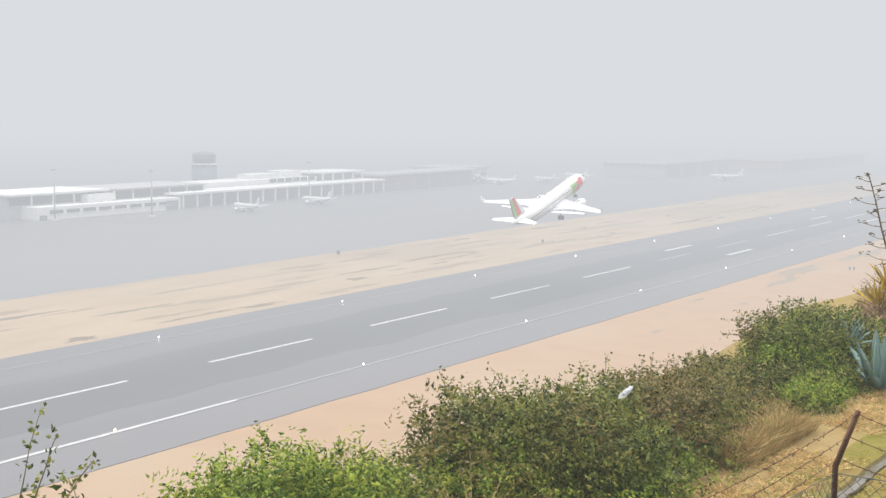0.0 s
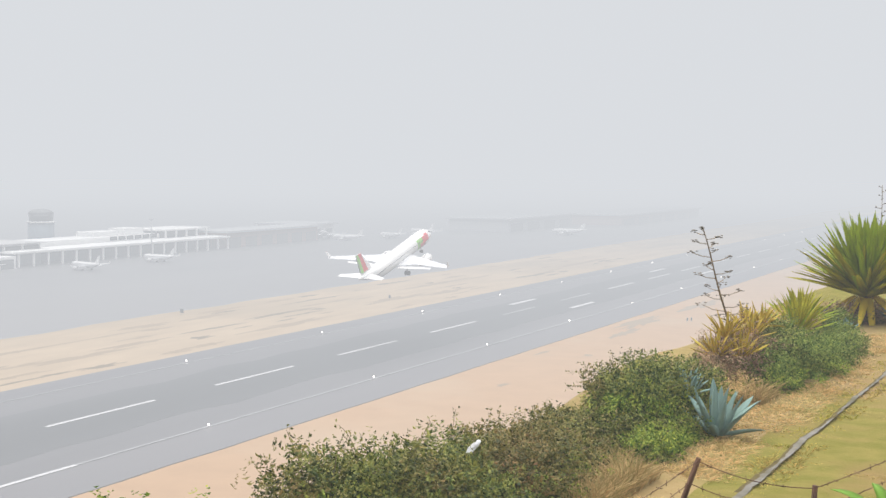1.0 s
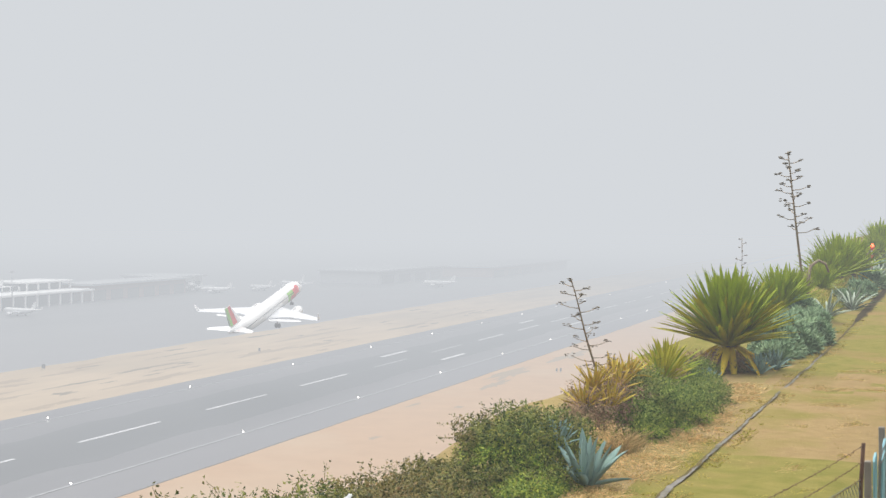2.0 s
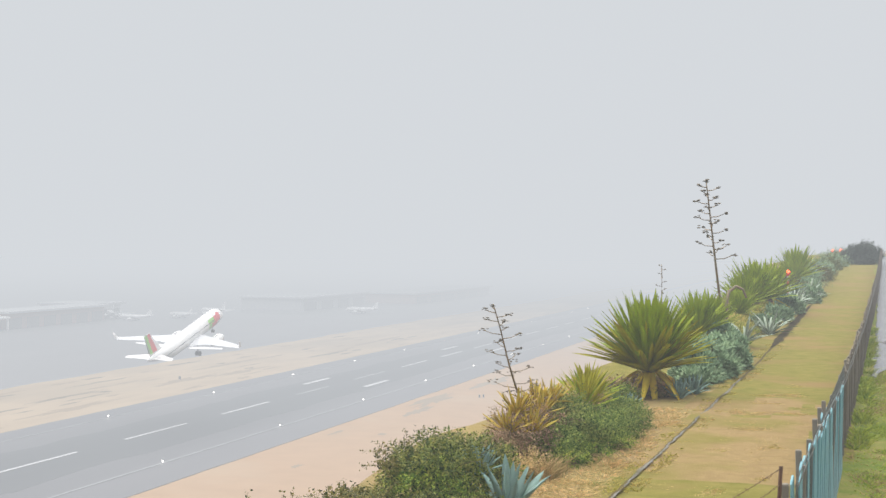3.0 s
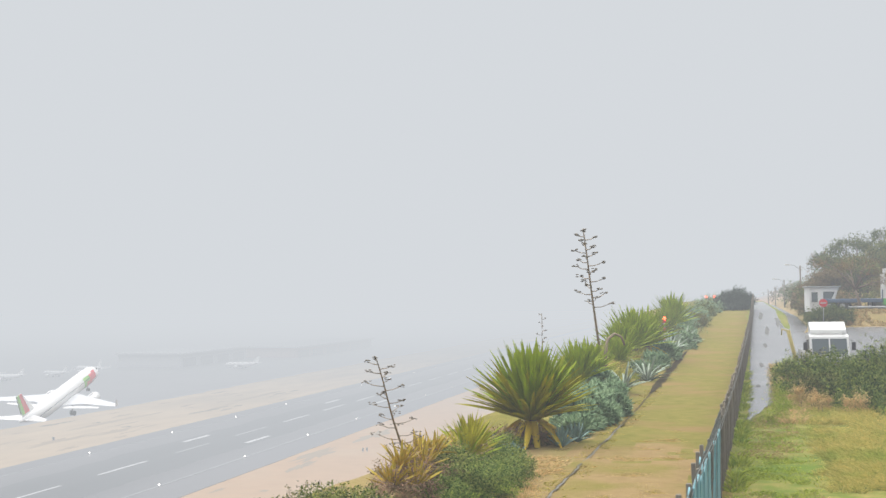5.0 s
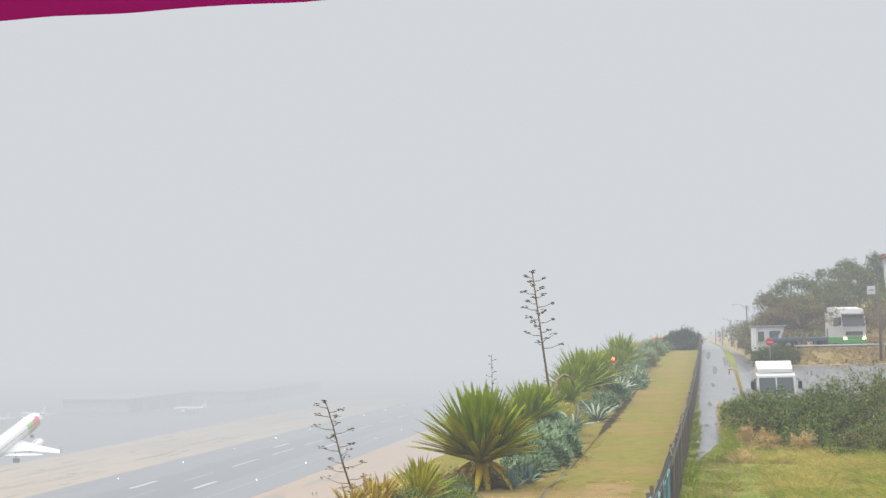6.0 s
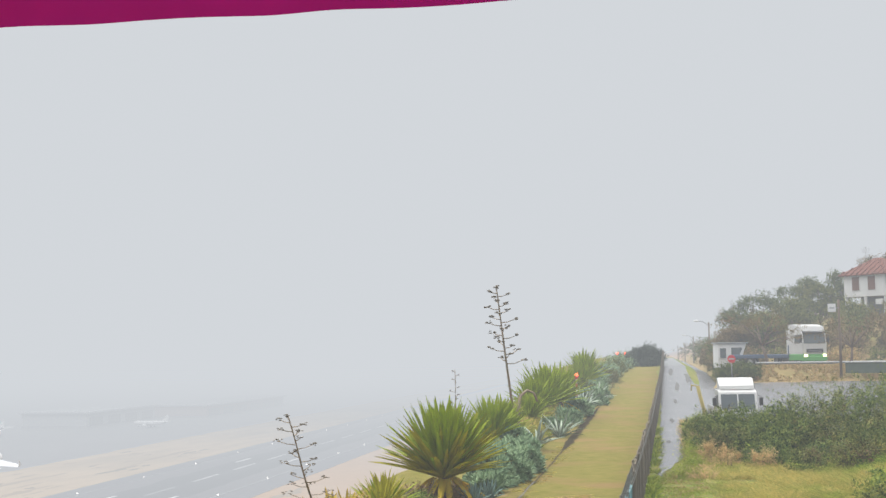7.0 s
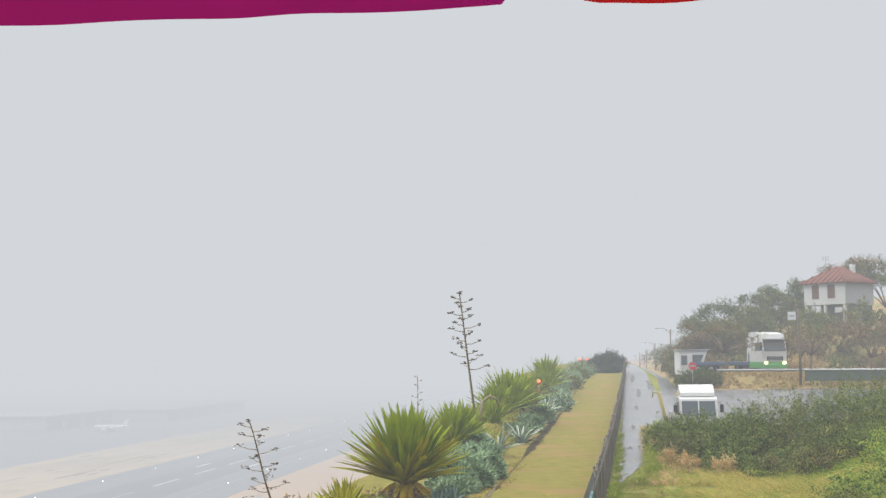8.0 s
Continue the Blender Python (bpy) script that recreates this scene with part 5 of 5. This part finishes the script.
def flatbed_truck(m):
    """A small truck seen from the front; front towards -y."""
    t = thing("small_truck", m, "small white truck with a roof deflector parked behind shrubs", "truck")
    cab = part("cab", prism([(-1.7, 0.5), (-1.78, 1.15), (-1.5, 2.08), (-1.2, 2.2), (0.1, 2.2), (0.1, 0.5)], -0.98, 0.98, "x"), TRUCK_WHITE, t)
    part("windscreen", prism([(-1.79, 1.2), (-1.815, 1.2), (-1.545, 1.98), (-1.52, 1.98)], -0.86, 0.86, "x"), WINDSCREEN, cab)
    part("screen_pillar", prism([(-1.83, 1.18), (-1.80, 1.18), (-1.54, 2.0), (-1.57, 2.0)], -0.03, 0.03, "x"), TRUCK_WHITE, cab)
    for s in (-1, 1):
        part("side_window", box((s * 0.975, -0.85, 1.6), (0.03, 0.95, 0.6), 0.01), WINDSCREEN, cab)
        arm = part("mirror", box((s * 1.2, -1.62, 1.6), (0.2, 0.1, 0.42), 0.03), PLASTIC, cab)
        part("arm", tube([(s * 0.95, -1.5, 1.95), (s * 1.2, -1.62, 1.85)], 0.02, 5), PLASTIC, arm)
        part("headlight", box((s * 0.72, -1.76, 0.8), (0.36, 0.08, 0.2), 0.02), WING_GREY, cab)
        for y in (-1.0, 2.4):
            wheel(t, s * 0.85, y, 0.4, 0.4, 0.24)
    part("deflector", prism([(-1.25, 2.24), (-1.2, 2.42), (-0.55, 2.82), (-0.3, 2.82), (-0.3, 2.24)], -0.9, 0.9, "x"), TRUCK_WHITE, t, "white sloped roof deflector")
    part("bumper", box((0, -1.75, 0.55), (1.9, 0.16, 0.24), 0.03), PLASTIC, t)
    bed = part("flatbed", box((0, 1.9, 0.85), (2.0, 3.4, 0.14), 0.02), STEEL, t)
    for s in (-1, 1):
        part("side_board", box((s * 0.98, 1.9, 1.1), (0.04, 3.4, 0.36), 0.01), TRUCK_WHITE, bed)
    part("chassis", box((0, 0.6, 0.55), (0.8, 4.6, 0.2), 0.02), PLASTIC, t)


x, y = strip(3.6, 69.8)
flatbed_truck(pose(x, y, 0.27, 0, 0, 3))


def lorry(m):
    """A tall tractor unit with a green skirt; front towards -y."""
    t = thing("lorry", m, "large white lorry with green skirt and lit headlights", "truck")
    cab = part("cab", prism([(-1.15, 1.05), (-1.2, 1.9), (-1.02, 2.95), (-0.75, 3.55), (0.2, 3.75), (1.1, 3.75), (1.1, 1.05)], -1.25, 1.25, "x"), TRUCK_WHITE, t)
    part("skirt", box((0, -0.05, 0.75), (2.52, 2.3, 0.62), 0.06), TRUCK_GREEN, cab)
    part("bumper", box((0, -1.12, 0.62), (2.5, 0.3, 0.42), 0.05), TRUCK_GREEN, cab)
    part("windscreen", prism([(-1.215, 2.0), (-1.235, 2.0), (-1.05, 2.92), (-1.03, 2.92)], -1.12, 1.12, "x"), WINDSCREEN, cab)
    part("sun_visor", box((0, -1.12, 3.02), (2.3, 0.3, 0.12), 0.03, Euler((0.4, 0, 0)).to_matrix()), PLASTIC, cab)
    grille = part("grille", box((0, -1.2, 1.35), (1.7, 0.08, 0.34), 0.02), PLASTIC, cab)
    for k in range(2):
        part("slat", box((0, -1.25, 1.24 + 0.14 * k), (1.4, 0.03, 0.05)), STEEL, grille)
    for s in (-1, 1):
        part("headlight", box((s * 0.98, -1.26, 0.92), (0.34, 0.06, 0.22), 0.02), HEADLIGHT, cab)
        part("mirror", box((s * 1.42, -1.15, 2.45), (0.22, 0.14, 0.75), 0.04), PLASTIC, cab)
        part("side_window", box((s * 1.245, -0.35, 2.4), (0.03, 0.9, 0.75), 0.02), WINDSCREEN, cab)
        part("step", box((s * 1.22, -0.1, 0.42), (0.1, 0.7, 0.12), 0.02), PLASTIC, cab)
        part("air_fairing", box((s * 1.18, 1.25, 2.2), (0.06, 0.5, 2.2), 0.02), TRUCK_WHITE, cab)
        for y in (-0.35, 3.2):
            wheel(t, s * 1.05, y, 0.5, 0.5, 0.32)
        part("tank", box((s * 0.95, 1.75, 0.7), (0.6, 1.1, 0.6), 0.1), STEEL, t)
    part("chassis", box((0, 2.2, 0.85), (0.9, 4.4, 0.26), 0.02), PLASTIC, t)


x, y = strip(12.9, 120.4)
lorry(pose(x, y, 3.08, 0, 0, 26))
x, y = strip(8.9, 122.5)
trailer = thing("flat_trailer", pose(x, y, 3.0, 0, 0, 75), "dark blue low flat trailer parked behind the lorry", "trailer")
part("deck", box((0, 0, 0.95), (2.4, 5.5, 0.35), 0.05), TRAILER_BLUE, trailer)
part("headboard", box((0, -2.7, 1.5), (2.3, 0.08, 0.9), 0.02), TRAILER_BLUE, trailer)
for s in (-1, 1):
    for yy in (0.8, 2.0):
        wheel(trailer, s * 1.0, yy, 0.45, 0.45, 0.3)

# white van-like shape built as a slant-fronted cabin, and the road sign before it
x, y = strip(6.2, 125)
kiosk = thing("cabin", pose(x, y, 2.9, 0, 0, 8), "small white van-like cabin with dark slanted windows", "cabin")
part("body", prism([(-1.35, 0), (0.55, 0), (1.35, 2.3), (-1.35, 2.3)], -1.2, 1.2, "y"), WALL_WHITE, kiosk)
part("window", prism([(-0.1, 0.9), (0.5, 0.9), (0.95, 1.9), (-0.1, 1.9)], -1.26, -1.21, "y"), WINDSCREEN, kiosk)
part("window", box((-0.9, -1.23, 1.4), (0.55, 0.06, 0.9), 0.01), WINDSCREEN, kiosk)
part("roof", box((0, 0, 2.36), (3.0, 2.7, 0.1), 0.02), WALL_GREY, kiosk)

SIGN_RED = mat("sign_red", (0.60, 0.03, 0.04), (0.54, 0.03, 0.04), size=0.2, rough=0.4)
g = ground_at(5.48, 107.9)
sign = thing("road_sign", pose(g.x, g.y, g.z), "round red no-entry sign with a white bar", "road sign")
hz = 3.84 - g.z
part("pole", tube([(0, 0.05, -0.2), (0, 0.05, hz + 0.3)], 0.03, 8), STEEL, sign)
part("disc", ring_body([(-0.02, 0, 0.33, 0.33), (0.01, 0, 0.33, 0.33)], 28), SIGN_RED, sign, m=pose(0, 0, hz))
part("bar", box((0, -0.03, hz), (0.46, 0.012, 0.1)), PAINT, sign)

# yellow barrier
g = ground_at(1.65, 60)
bar = thing("barrier", pose(g.x, g.y, g.z), "leaning yellow barrier post beside the lane", "barrier")
part("post", tube([(0.35, 0, -0.1), (0.12, 0, 1.5), (-0.17, 0, 2.75)], 0.085, 8), YELLOW, bar)
part("rail", tube([(-0.17, 0, 2.72), (-0.42, 0.5, 2.78)], 0.035, 6), YELLOW, bar)
part("bracket", tube([(-0.42, 0.5, 2.8), (-0.44, 0.5, 2.5)], 0.03, 6), YELLOW, bar)

# guard rail and low wall above the bank
rail = thing("guard_rail", Matrix(), "grey steel guard rail along the yard edge", "guard rail")
pts = [ground_at(xs, 116.5, 0.33) for xs in range(8, 33, 2)]
part("beam", tube(pts, 0.13, 6), STEEL, rail)
for p in pts:
    part("post", box((p.x, p.y + 0.1, p.z - 0.45), (0.12, 0.1, 0.8)), STEEL, rail)
GREENWALL = mat("dark_green_wall", (0.06, 0.09, 0.07), (0.09, 0.12, 0.09), size=0.5, rough=0.8)
lw = thing("low_wall", Matrix(), "low dark wall with a pale coping beside the road", "wall")
a, b = ground_at(15.0, 111.5), ground_at(34, 109)
mid, ln = (a + b) / 2, (b - a).length
ang = math.degrees(math.atan2(b.y - a.y, b.x - a.x))
part("body", box((0, 0, 0), (ln, 0.3, 0.9), 0.03), GREENWALL, lw, m=pose(mid.x, mid.y, 2.96, 0, 0, ang))
part("coping", box((0, 0, 0), (ln, 0.5, 0.1), 0.02), WALL_WHITE, lw, m=pose(mid.x, mid.y, 3.46, 0, 0, ang))

# the house on the hill
TILE = mat("clay_roof_tile", (0.161, 0.050, 0.029), (0.131, 0.038, 0.023), (0.115, 0.054, 0.038), size=0.5, rough=0.85, bump=0.3, bump_size=0.1)
SHUTTER = mat("brown_shutter", (0.16, 0.075, 0.05), (0.13, 0.06, 0.045), size=0.3, rough=0.7)


def house(m):
    t = thing("house", m, "white hillside house with a hipped red tile roof", "house")
    s = 2.75
    walls = part("wall", box((0, 0, 2.5), (2 * s, 2 * s, 2.5), 0.03), WALL_WHITE, t)
    # grey slab over the white wall carries the shade on this side
    part("shaded_side_wall", box((s + 0.04, 0, 2.5), (0.06, 2 * s - 0.1, 2.4), 0.01), WALL_GREY, t, "side wall in a grey that stands for its shade")
    # dark block fills the open lower floor, with its shade in the colour
    part("dark_underfloor", box((0.6, 0.6, 0.1), (2 * s - 1.4, 2 * s - 1.4, 2.3), 0.03), WALL_DARK, t)
    for x in (-s + 0.2, 0, s - 0.2):
        part("pillar", box((x, -s + 0.2, 0.2), (0.3, 0.3, 2.1), 0.02), WALL_WHITE, t)
    for x in (-1.15, 0.95):
        w = part("window", box((x, -s - 0.02, 2.75), (0.95, 0.08, 1.55), 0.01), SHUTTER, t, "closed brown shutters")
        part("frame", box((x, -s - 0.01, 2.75), (1.15, 0.05, 1.75), 0.01), WALL_WHITE, w)
        for k in (-1, 1):
            part("leaf", box((x + k * 0.24, -s - 0.07, 2.75), (0.42, 0.03, 1.45), 0.01), SHUTTER, w)
    bm = bmesh.new()
    e, z0, z1 = s + 0.45, 3.78, 5.75
    c = [bm.verts.new((a * e, b * e, z0)) for a, b in ((-1, -1), (1, -1), (1, 1), (-1, 1))]
    d = [bm.verts.new((a * e, b * e, z0 - 0.12)) for a, b in ((-1, -1), (1, -1), (1, 1), (-1, 1))]
    p, q = bm.verts.new((-0.5, 0, z1)), bm.verts.new((0.5, 0, z1))
    for f in ((c[0], c[1], q, p), (c[1], c[2], q), (c[2], c[3], p, q), (c[3], c[0], p)):
        bm.faces.new(f)
    for k in range(4):
        bm.faces.new((d[k], d[(k + 1) % 4], c[(k + 1) % 4], c[k]))
    bm.faces.new(d[::-1])
    roof = part("roof", bm, TILE, t)
    for side in range(4):
        r = Euler((0, 0, side * math.pi / 2)).to_matrix().to_4x4()
        for k in range(9):
            x = -e + 2 * e * (k + 0.5) / 9
            f = 1 - max(0, abs(x) - 0.3) / e
            part("tile_row", tube([(x, -e - 0.02, z0 + 0.02), (x, -e + f * e * 0.97, z0 + 0.02 + (z1 - z0) * f * 0.97)], 0.07, 5), TILE, roof, m=r)
    part("chimney", box((1.3, 1.0, 5.3), (0.5, 0.5, 1.3), 0.02), WALL_WHITE, roof)
    part("ac_unit", box((s * 0.75, -s - 0.3, 0.6), (0.8, 0.35, 0.6), 0.03), WALL_WHITE, t)
    ant = part("antenna", tube([(-1.6, 0, 4.9), (-1.6, 0, 7.2)], 0.03, 5), STEEL, t)
    for k in range(4):
        part("rod", tube([(-2.1, 0, 6.5 + 0.16 * k), (-1.1, 0, 6.5 + 0.16 * k)], 0.015, 4), STEEL, ant)


x, y = strip(24.5, 152.0)
house(pose(x, y, 9.2, 0, 0, -45))


def pole(xs, ys, top, lamp, label, category="utility pole"):
    g = ground_at(xs, ys)
    t = thing("utility_pole", pose(g.x, g.y, g.z - 0.2), label, category, "roadside poles")
    h = top - g.z + 0.2
    part("post", tube([(0, 0, 0), (0.03, 0, h * 0.5), (0, 0, h)], [0.13, 0.12, 0.10], 8), BARK, t)
    if lamp:
        part("arm", tube([(0, 0, h - 0.5), (-0.8, 0, h + 0.1), (-1.5, 0, h + 0.2)], 0.05, 6), STEEL, t)
        part("lamp_head", box((-1.7, 0, h + 0.18), (0.7, 0.3, 0.18), 0.05), WALL_WHITE, t)


for xs, ys, top, lamp in ((6.2, 180, 8.5, True), (5.4, 240, 7.3, True), (4.6, 290, 6.4, False), (3.4, 320, 6.0, False)):
    pole(xs, ys, top, lamp, "dark wooden pole beside the foggy road")
pole(14.6, 111.3, 8.7, False, "dark pole carrying a small white sign box")
x, y = strip(14.0, 111.0)
sb = thing("sign_box", pose(x, y, 8.0), "small white sign box fixed to a pole", "sign")
part("panel", box((0, 0, 0), (0.65, 0.12, 0.7), 0.02), WALL_WHITE, sb)
part("bracket", box((0.35, 0.1, 0), (0.5, 0.05, 0.06)), STEEL, sb)
part("mark", box((0, -0.065, 0), (0.4, 0.012, 0.12)), WALL_GREY, sb)


def tree(xs, ys, top, spread, material, label, seed, count=5000, leaf=0.16, trunk=0.16, lean=0.0, crown=0.55, sparse=0.75, forks=7):
    """A tapered trunk with forking limbs and a ragged crown of leaf clumps."""
    rnd = random.Random(seed)
    g = ground_at(xs, ys, -0.15)
    t = thing("tree", pose(g.x, g.y, g.z), label, "tree", "hillside trees")
    h = top - g.z
    wood = bmesh.new()
    fork = Vector((lean, 0, h * (1 - crown)))
    add_tube(wood, [(0, 0, 0), fork * 0.5 + Vector((0.05, 0, 0)), fork], [trunk, trunk * 0.8, trunk * 0.65], 8)
    lumps = []
    for k in range(forks):
        a = k * 2.4 + rnd.uniform(-0.4, 0.4)
        r = spread * (0.35 + 0.6 * rnd.random())
        e = Vector((fork.x + r * math.cos(a), r * math.sin(a), h * (1 - crown * rnd.uniform(0.12, 0.92))))
        m_ = fork.lerp(e, 0.5) + Vector((0, 0, 0.1 * h * rnd.random()))
        add_tube(wood, [fork, m_, e], [trunk * 0.5, trunk * 0.3, trunk * 0.12], 6)
        for _ in range(3):
            u = unit(rnd)
            add_tube(wood, [m_.lerp(e, rnd.random()), e + u * spread * 0.3], [trunk * 0.15, trunk * 0.05], 4)
        rr_ = spread * rnd.uniform(0.3, 0.48)
        lumps.append((e.x, e.y, min(e.z, h - rr_ * 0.8), rr_, rr_ * 0.85))
    part("trunk", wood, BARK, t)
    leaf_mesh("crown", scatter(lumps, count, leaf, rnd, aspect=0.5, shell=sparse), material, t)
    return t


tree(9.2, 117.6, 8.0, 3.3, BROWNLEAF, "small bare-branched tree with sparse brown leaves", 1, 2800, 0.13, 0.17, -0.5, 0.6)
tree(15.8, 114.5, 7.4, 2.4, BROWNLEAF, "small bare-branched tree with sparse brown leaves", 2, 1200, 0.13, 0.14, 0.2, 0.6)
tree(20.6, 113, 7.4, 2.6, BROWNLEAF, "small bare-branched tree with sparse brown leaves", 3, 1300, 0.13, 0.15, 0.1, 0.6)
for i, (xs, ys, top, sp, mm) in enumerate(((9.0, 150, 9.0, 2.6, DARKLEAF), (12, 158, 11.3, 3.0, DARKLEAF), (14.5, 150, 10.4, 2.6, HILLLEAF), (16.6, 164, 13.4, 2.4, DARKLEAF), (18.6, 158, 12.2, 2.6, HILLLEAF), (21, 164, 14.2, 2.6, DARKLEAF), (28, 165, 16.8, 3.4, BROWNLEAF), (32, 163, 16.6, 3.2, HILLLEAF), (36, 160, 17, 3.4, HILLLEAF), (7.4, 142, 7.0, 2.2, BROWNLEAF), (11.5, 142, 8.6, 2.4, HILLLEAF))):
    tree(xs, ys, top, sp, mm, "dark leafy tree on the misty hillside", 10 + i, 7000, 0.24, 0.2, 0, 0.85, 0.6, 12)
for i, (xs, ys, top, r, mm) in enumerate(((14, 136, 6.6, 2.0, HILLLEAF), (18, 138, 8.4, 2.2, HILLLEAF), (17, 132, 6.4, 1.6, BROWNLEAF), (22, 136, 8.6, 2.0, BROWNLEAF), (27, 134, 8.8, 2.2, BROWNLEAF), (25, 141, 10.0, 2.0, HILLLEAF), (31, 140, 11, 2.4, BROWNLEAF), (20, 145, 9.8, 1.8, HILLLEAF), (33, 148, 13.2, 2.4, HILLLEAF))):
    bush("rough brown-green scrub on the hillside", [(xs, ys, top, r), (xs + r, ys + 1, top - 0.4, r * 0.8)], 2600, 0.22, mm, 120 + i, 0, group="hillside scrub")

for i, (xs, ys, top, r) in enumerate(((5.4, 131, 4.4, 1.2), (5.8, 138, 4.8, 1.4), (5.6, 150, 5.0, 1.6), (5.8, 168, 5.4, 1.8), (7.5, 132, 4.6, 1.3), (8, 140, 5.0, 1.6), (8.6, 150, 5.6, 1.8), (9.2, 165, 6.4, 2.2), (9.6, 185, 7.0, 2.6), (9, 210, 6.6, 2.8), (8.6, 235, 6.6, 3.0), (7.6, 265, 6.4, 3.0), (12.5, 180, 8.5, 2.8), (13, 205, 8.8, 3.0), (7, 300, 6.6, 3.2))):
    bush("misty grey-green roadside trees and scrub", [(xs, ys, top, r), (xs + r, ys + r, top - 0.5, r * 0.9)], 2600, 0.28, DARKLEAF if i % 2 else BROWNLEAF, 160 + i, 0, group="roadside scrub")

rr = random.Random(44)
for i in range(34):
    xs, ys = rr.uniform(9, 34), rr.uniform(124, 152)
    x, y = strip(xs, ys)
    r = rr.uniform(0.7, 1.5)
    bush("low dry scrub on the hillside", [(xs, ys, height(x, y) + r * 1.1, r)], 700, 0.2, (HILLLEAF, BROWNLEAF, STRAW)[i % 3], 200 + i, 0, group="hillside scrub")

# ---- the parasol over the camera ----
PURPLE = mat("purple_canvas", (0.55, 0.018, 0.31), (0.48, 0.015, 0.27), size=0.3, rough=0.8, bump=0.1, bump_size=0.004, trans=0.25)
RED = mat("red_canvas", (0.80, 0.03, 0.03), (0.72, 0.025, 0.03), size=0.3, rough=0.8, bump=0.1, bump_size=0.004, trans=0.25)
ALU = mat("white_pole", (0.7, 0.7, 0.7), (0.62, 0.62, 0.62), size=0.2, rough=0.4)
par = thing("parasol", Matrix(), "square cantilever parasol with purple and red valance flaps", "parasol")
X0, X1, Y0, Y1, ZR, ZP = -1.8, 1.25, -0.42, 2.64, 5.43, 6.0
hub = ((X0 + X1) / 2, (Y0 + Y1) / 2, ZP)
corners = [(X0, Y1, ZR), (X1, Y1, ZR), (X1, Y0, ZR), (X0, Y0, ZR)]
for k in range(4):
    bm = bmesh.new()
    a, b = Vector(corners[k]), Vector(corners[(k + 1) % 4])
    top = [bm.verts.new(v) for v in (a, b, hub)]
    bm.faces.new(top)
    part("panel", bm, PURPLE if k % 2 == 0 else RED, par)
    part("rib", tube([a - Vector((0, 0, 0.015)), Vector(hub) - Vector((0, 0, 0.03))], 0.012, 6), ALU, par)


def flap(a, b, z, material, seed):
    """A hanging flap with rounded lower corners and a slightly wavy hem."""
    bm = bmesh.new()
    a, b = Vector(a), Vector(b)
    n = 40
    rows = []
    for k in range(n + 1):
        p = a.lerp(b, k / n)
        d = min(k, n - k) / n * (b - a).length
        hem = z + 0.055 * (1 - min(1, d / 0.05)) ** 2 + 0.004 * noise.noise((p.x * 5, p.y * 5, seed))
        off = Vector((b.y - a.y, a.x - b.x, 0)).normalized() * 0.008 * math.sin(k * 0.7)
        rows.append([bm.verts.new((p.x, p.y, ZR + 0.004)), bm.verts.new((p.x + off.x, p.y + off.y, (ZR + hem) / 2)), bm.verts.new((p.x + off.x, p.y + off.y, hem))])
    for p, q in zip(rows, rows[1:]):
        for k in range(2):
            f = bm.faces.new((p[k], p[k + 1], q[k + 1], q[k]))
            f.smooth = True
    part("flap", bm, material, par)


flap((X0, Y1, 0), (-0.145, Y1, 0), 5.246, PURPLE, 1)
flap((-0.045, Y1, 0), (X1, Y1, 0), 5.243, RED, 2)
flap((X1, Y1, 0), (X1, 1.2, 0), 5.245, PURPLE, 3)
flap((X1, 1.1, 0), (X1, Y0, 0), 5.245, RED, 4)
flap((X1, Y0, 0), (X0, Y0, 0), 5.245, PURPLE, 5)
flap((X0, Y0, 0), (X0, Y1, 0), 5.245, RED, 6)
part("mast", tube([(-0.3, -1.9, height(-0.3, -1.9) - 0.1), (-0.3, -1.9, 6.3)], 0.035, 10), ALU, par)
part("arm", tube([(-0.3, -1.9, 6.25), (-0.28, -0.4, 6.35), (hub[0], hub[1], ZP + 0.02)], 0.028, 8), ALU, par)
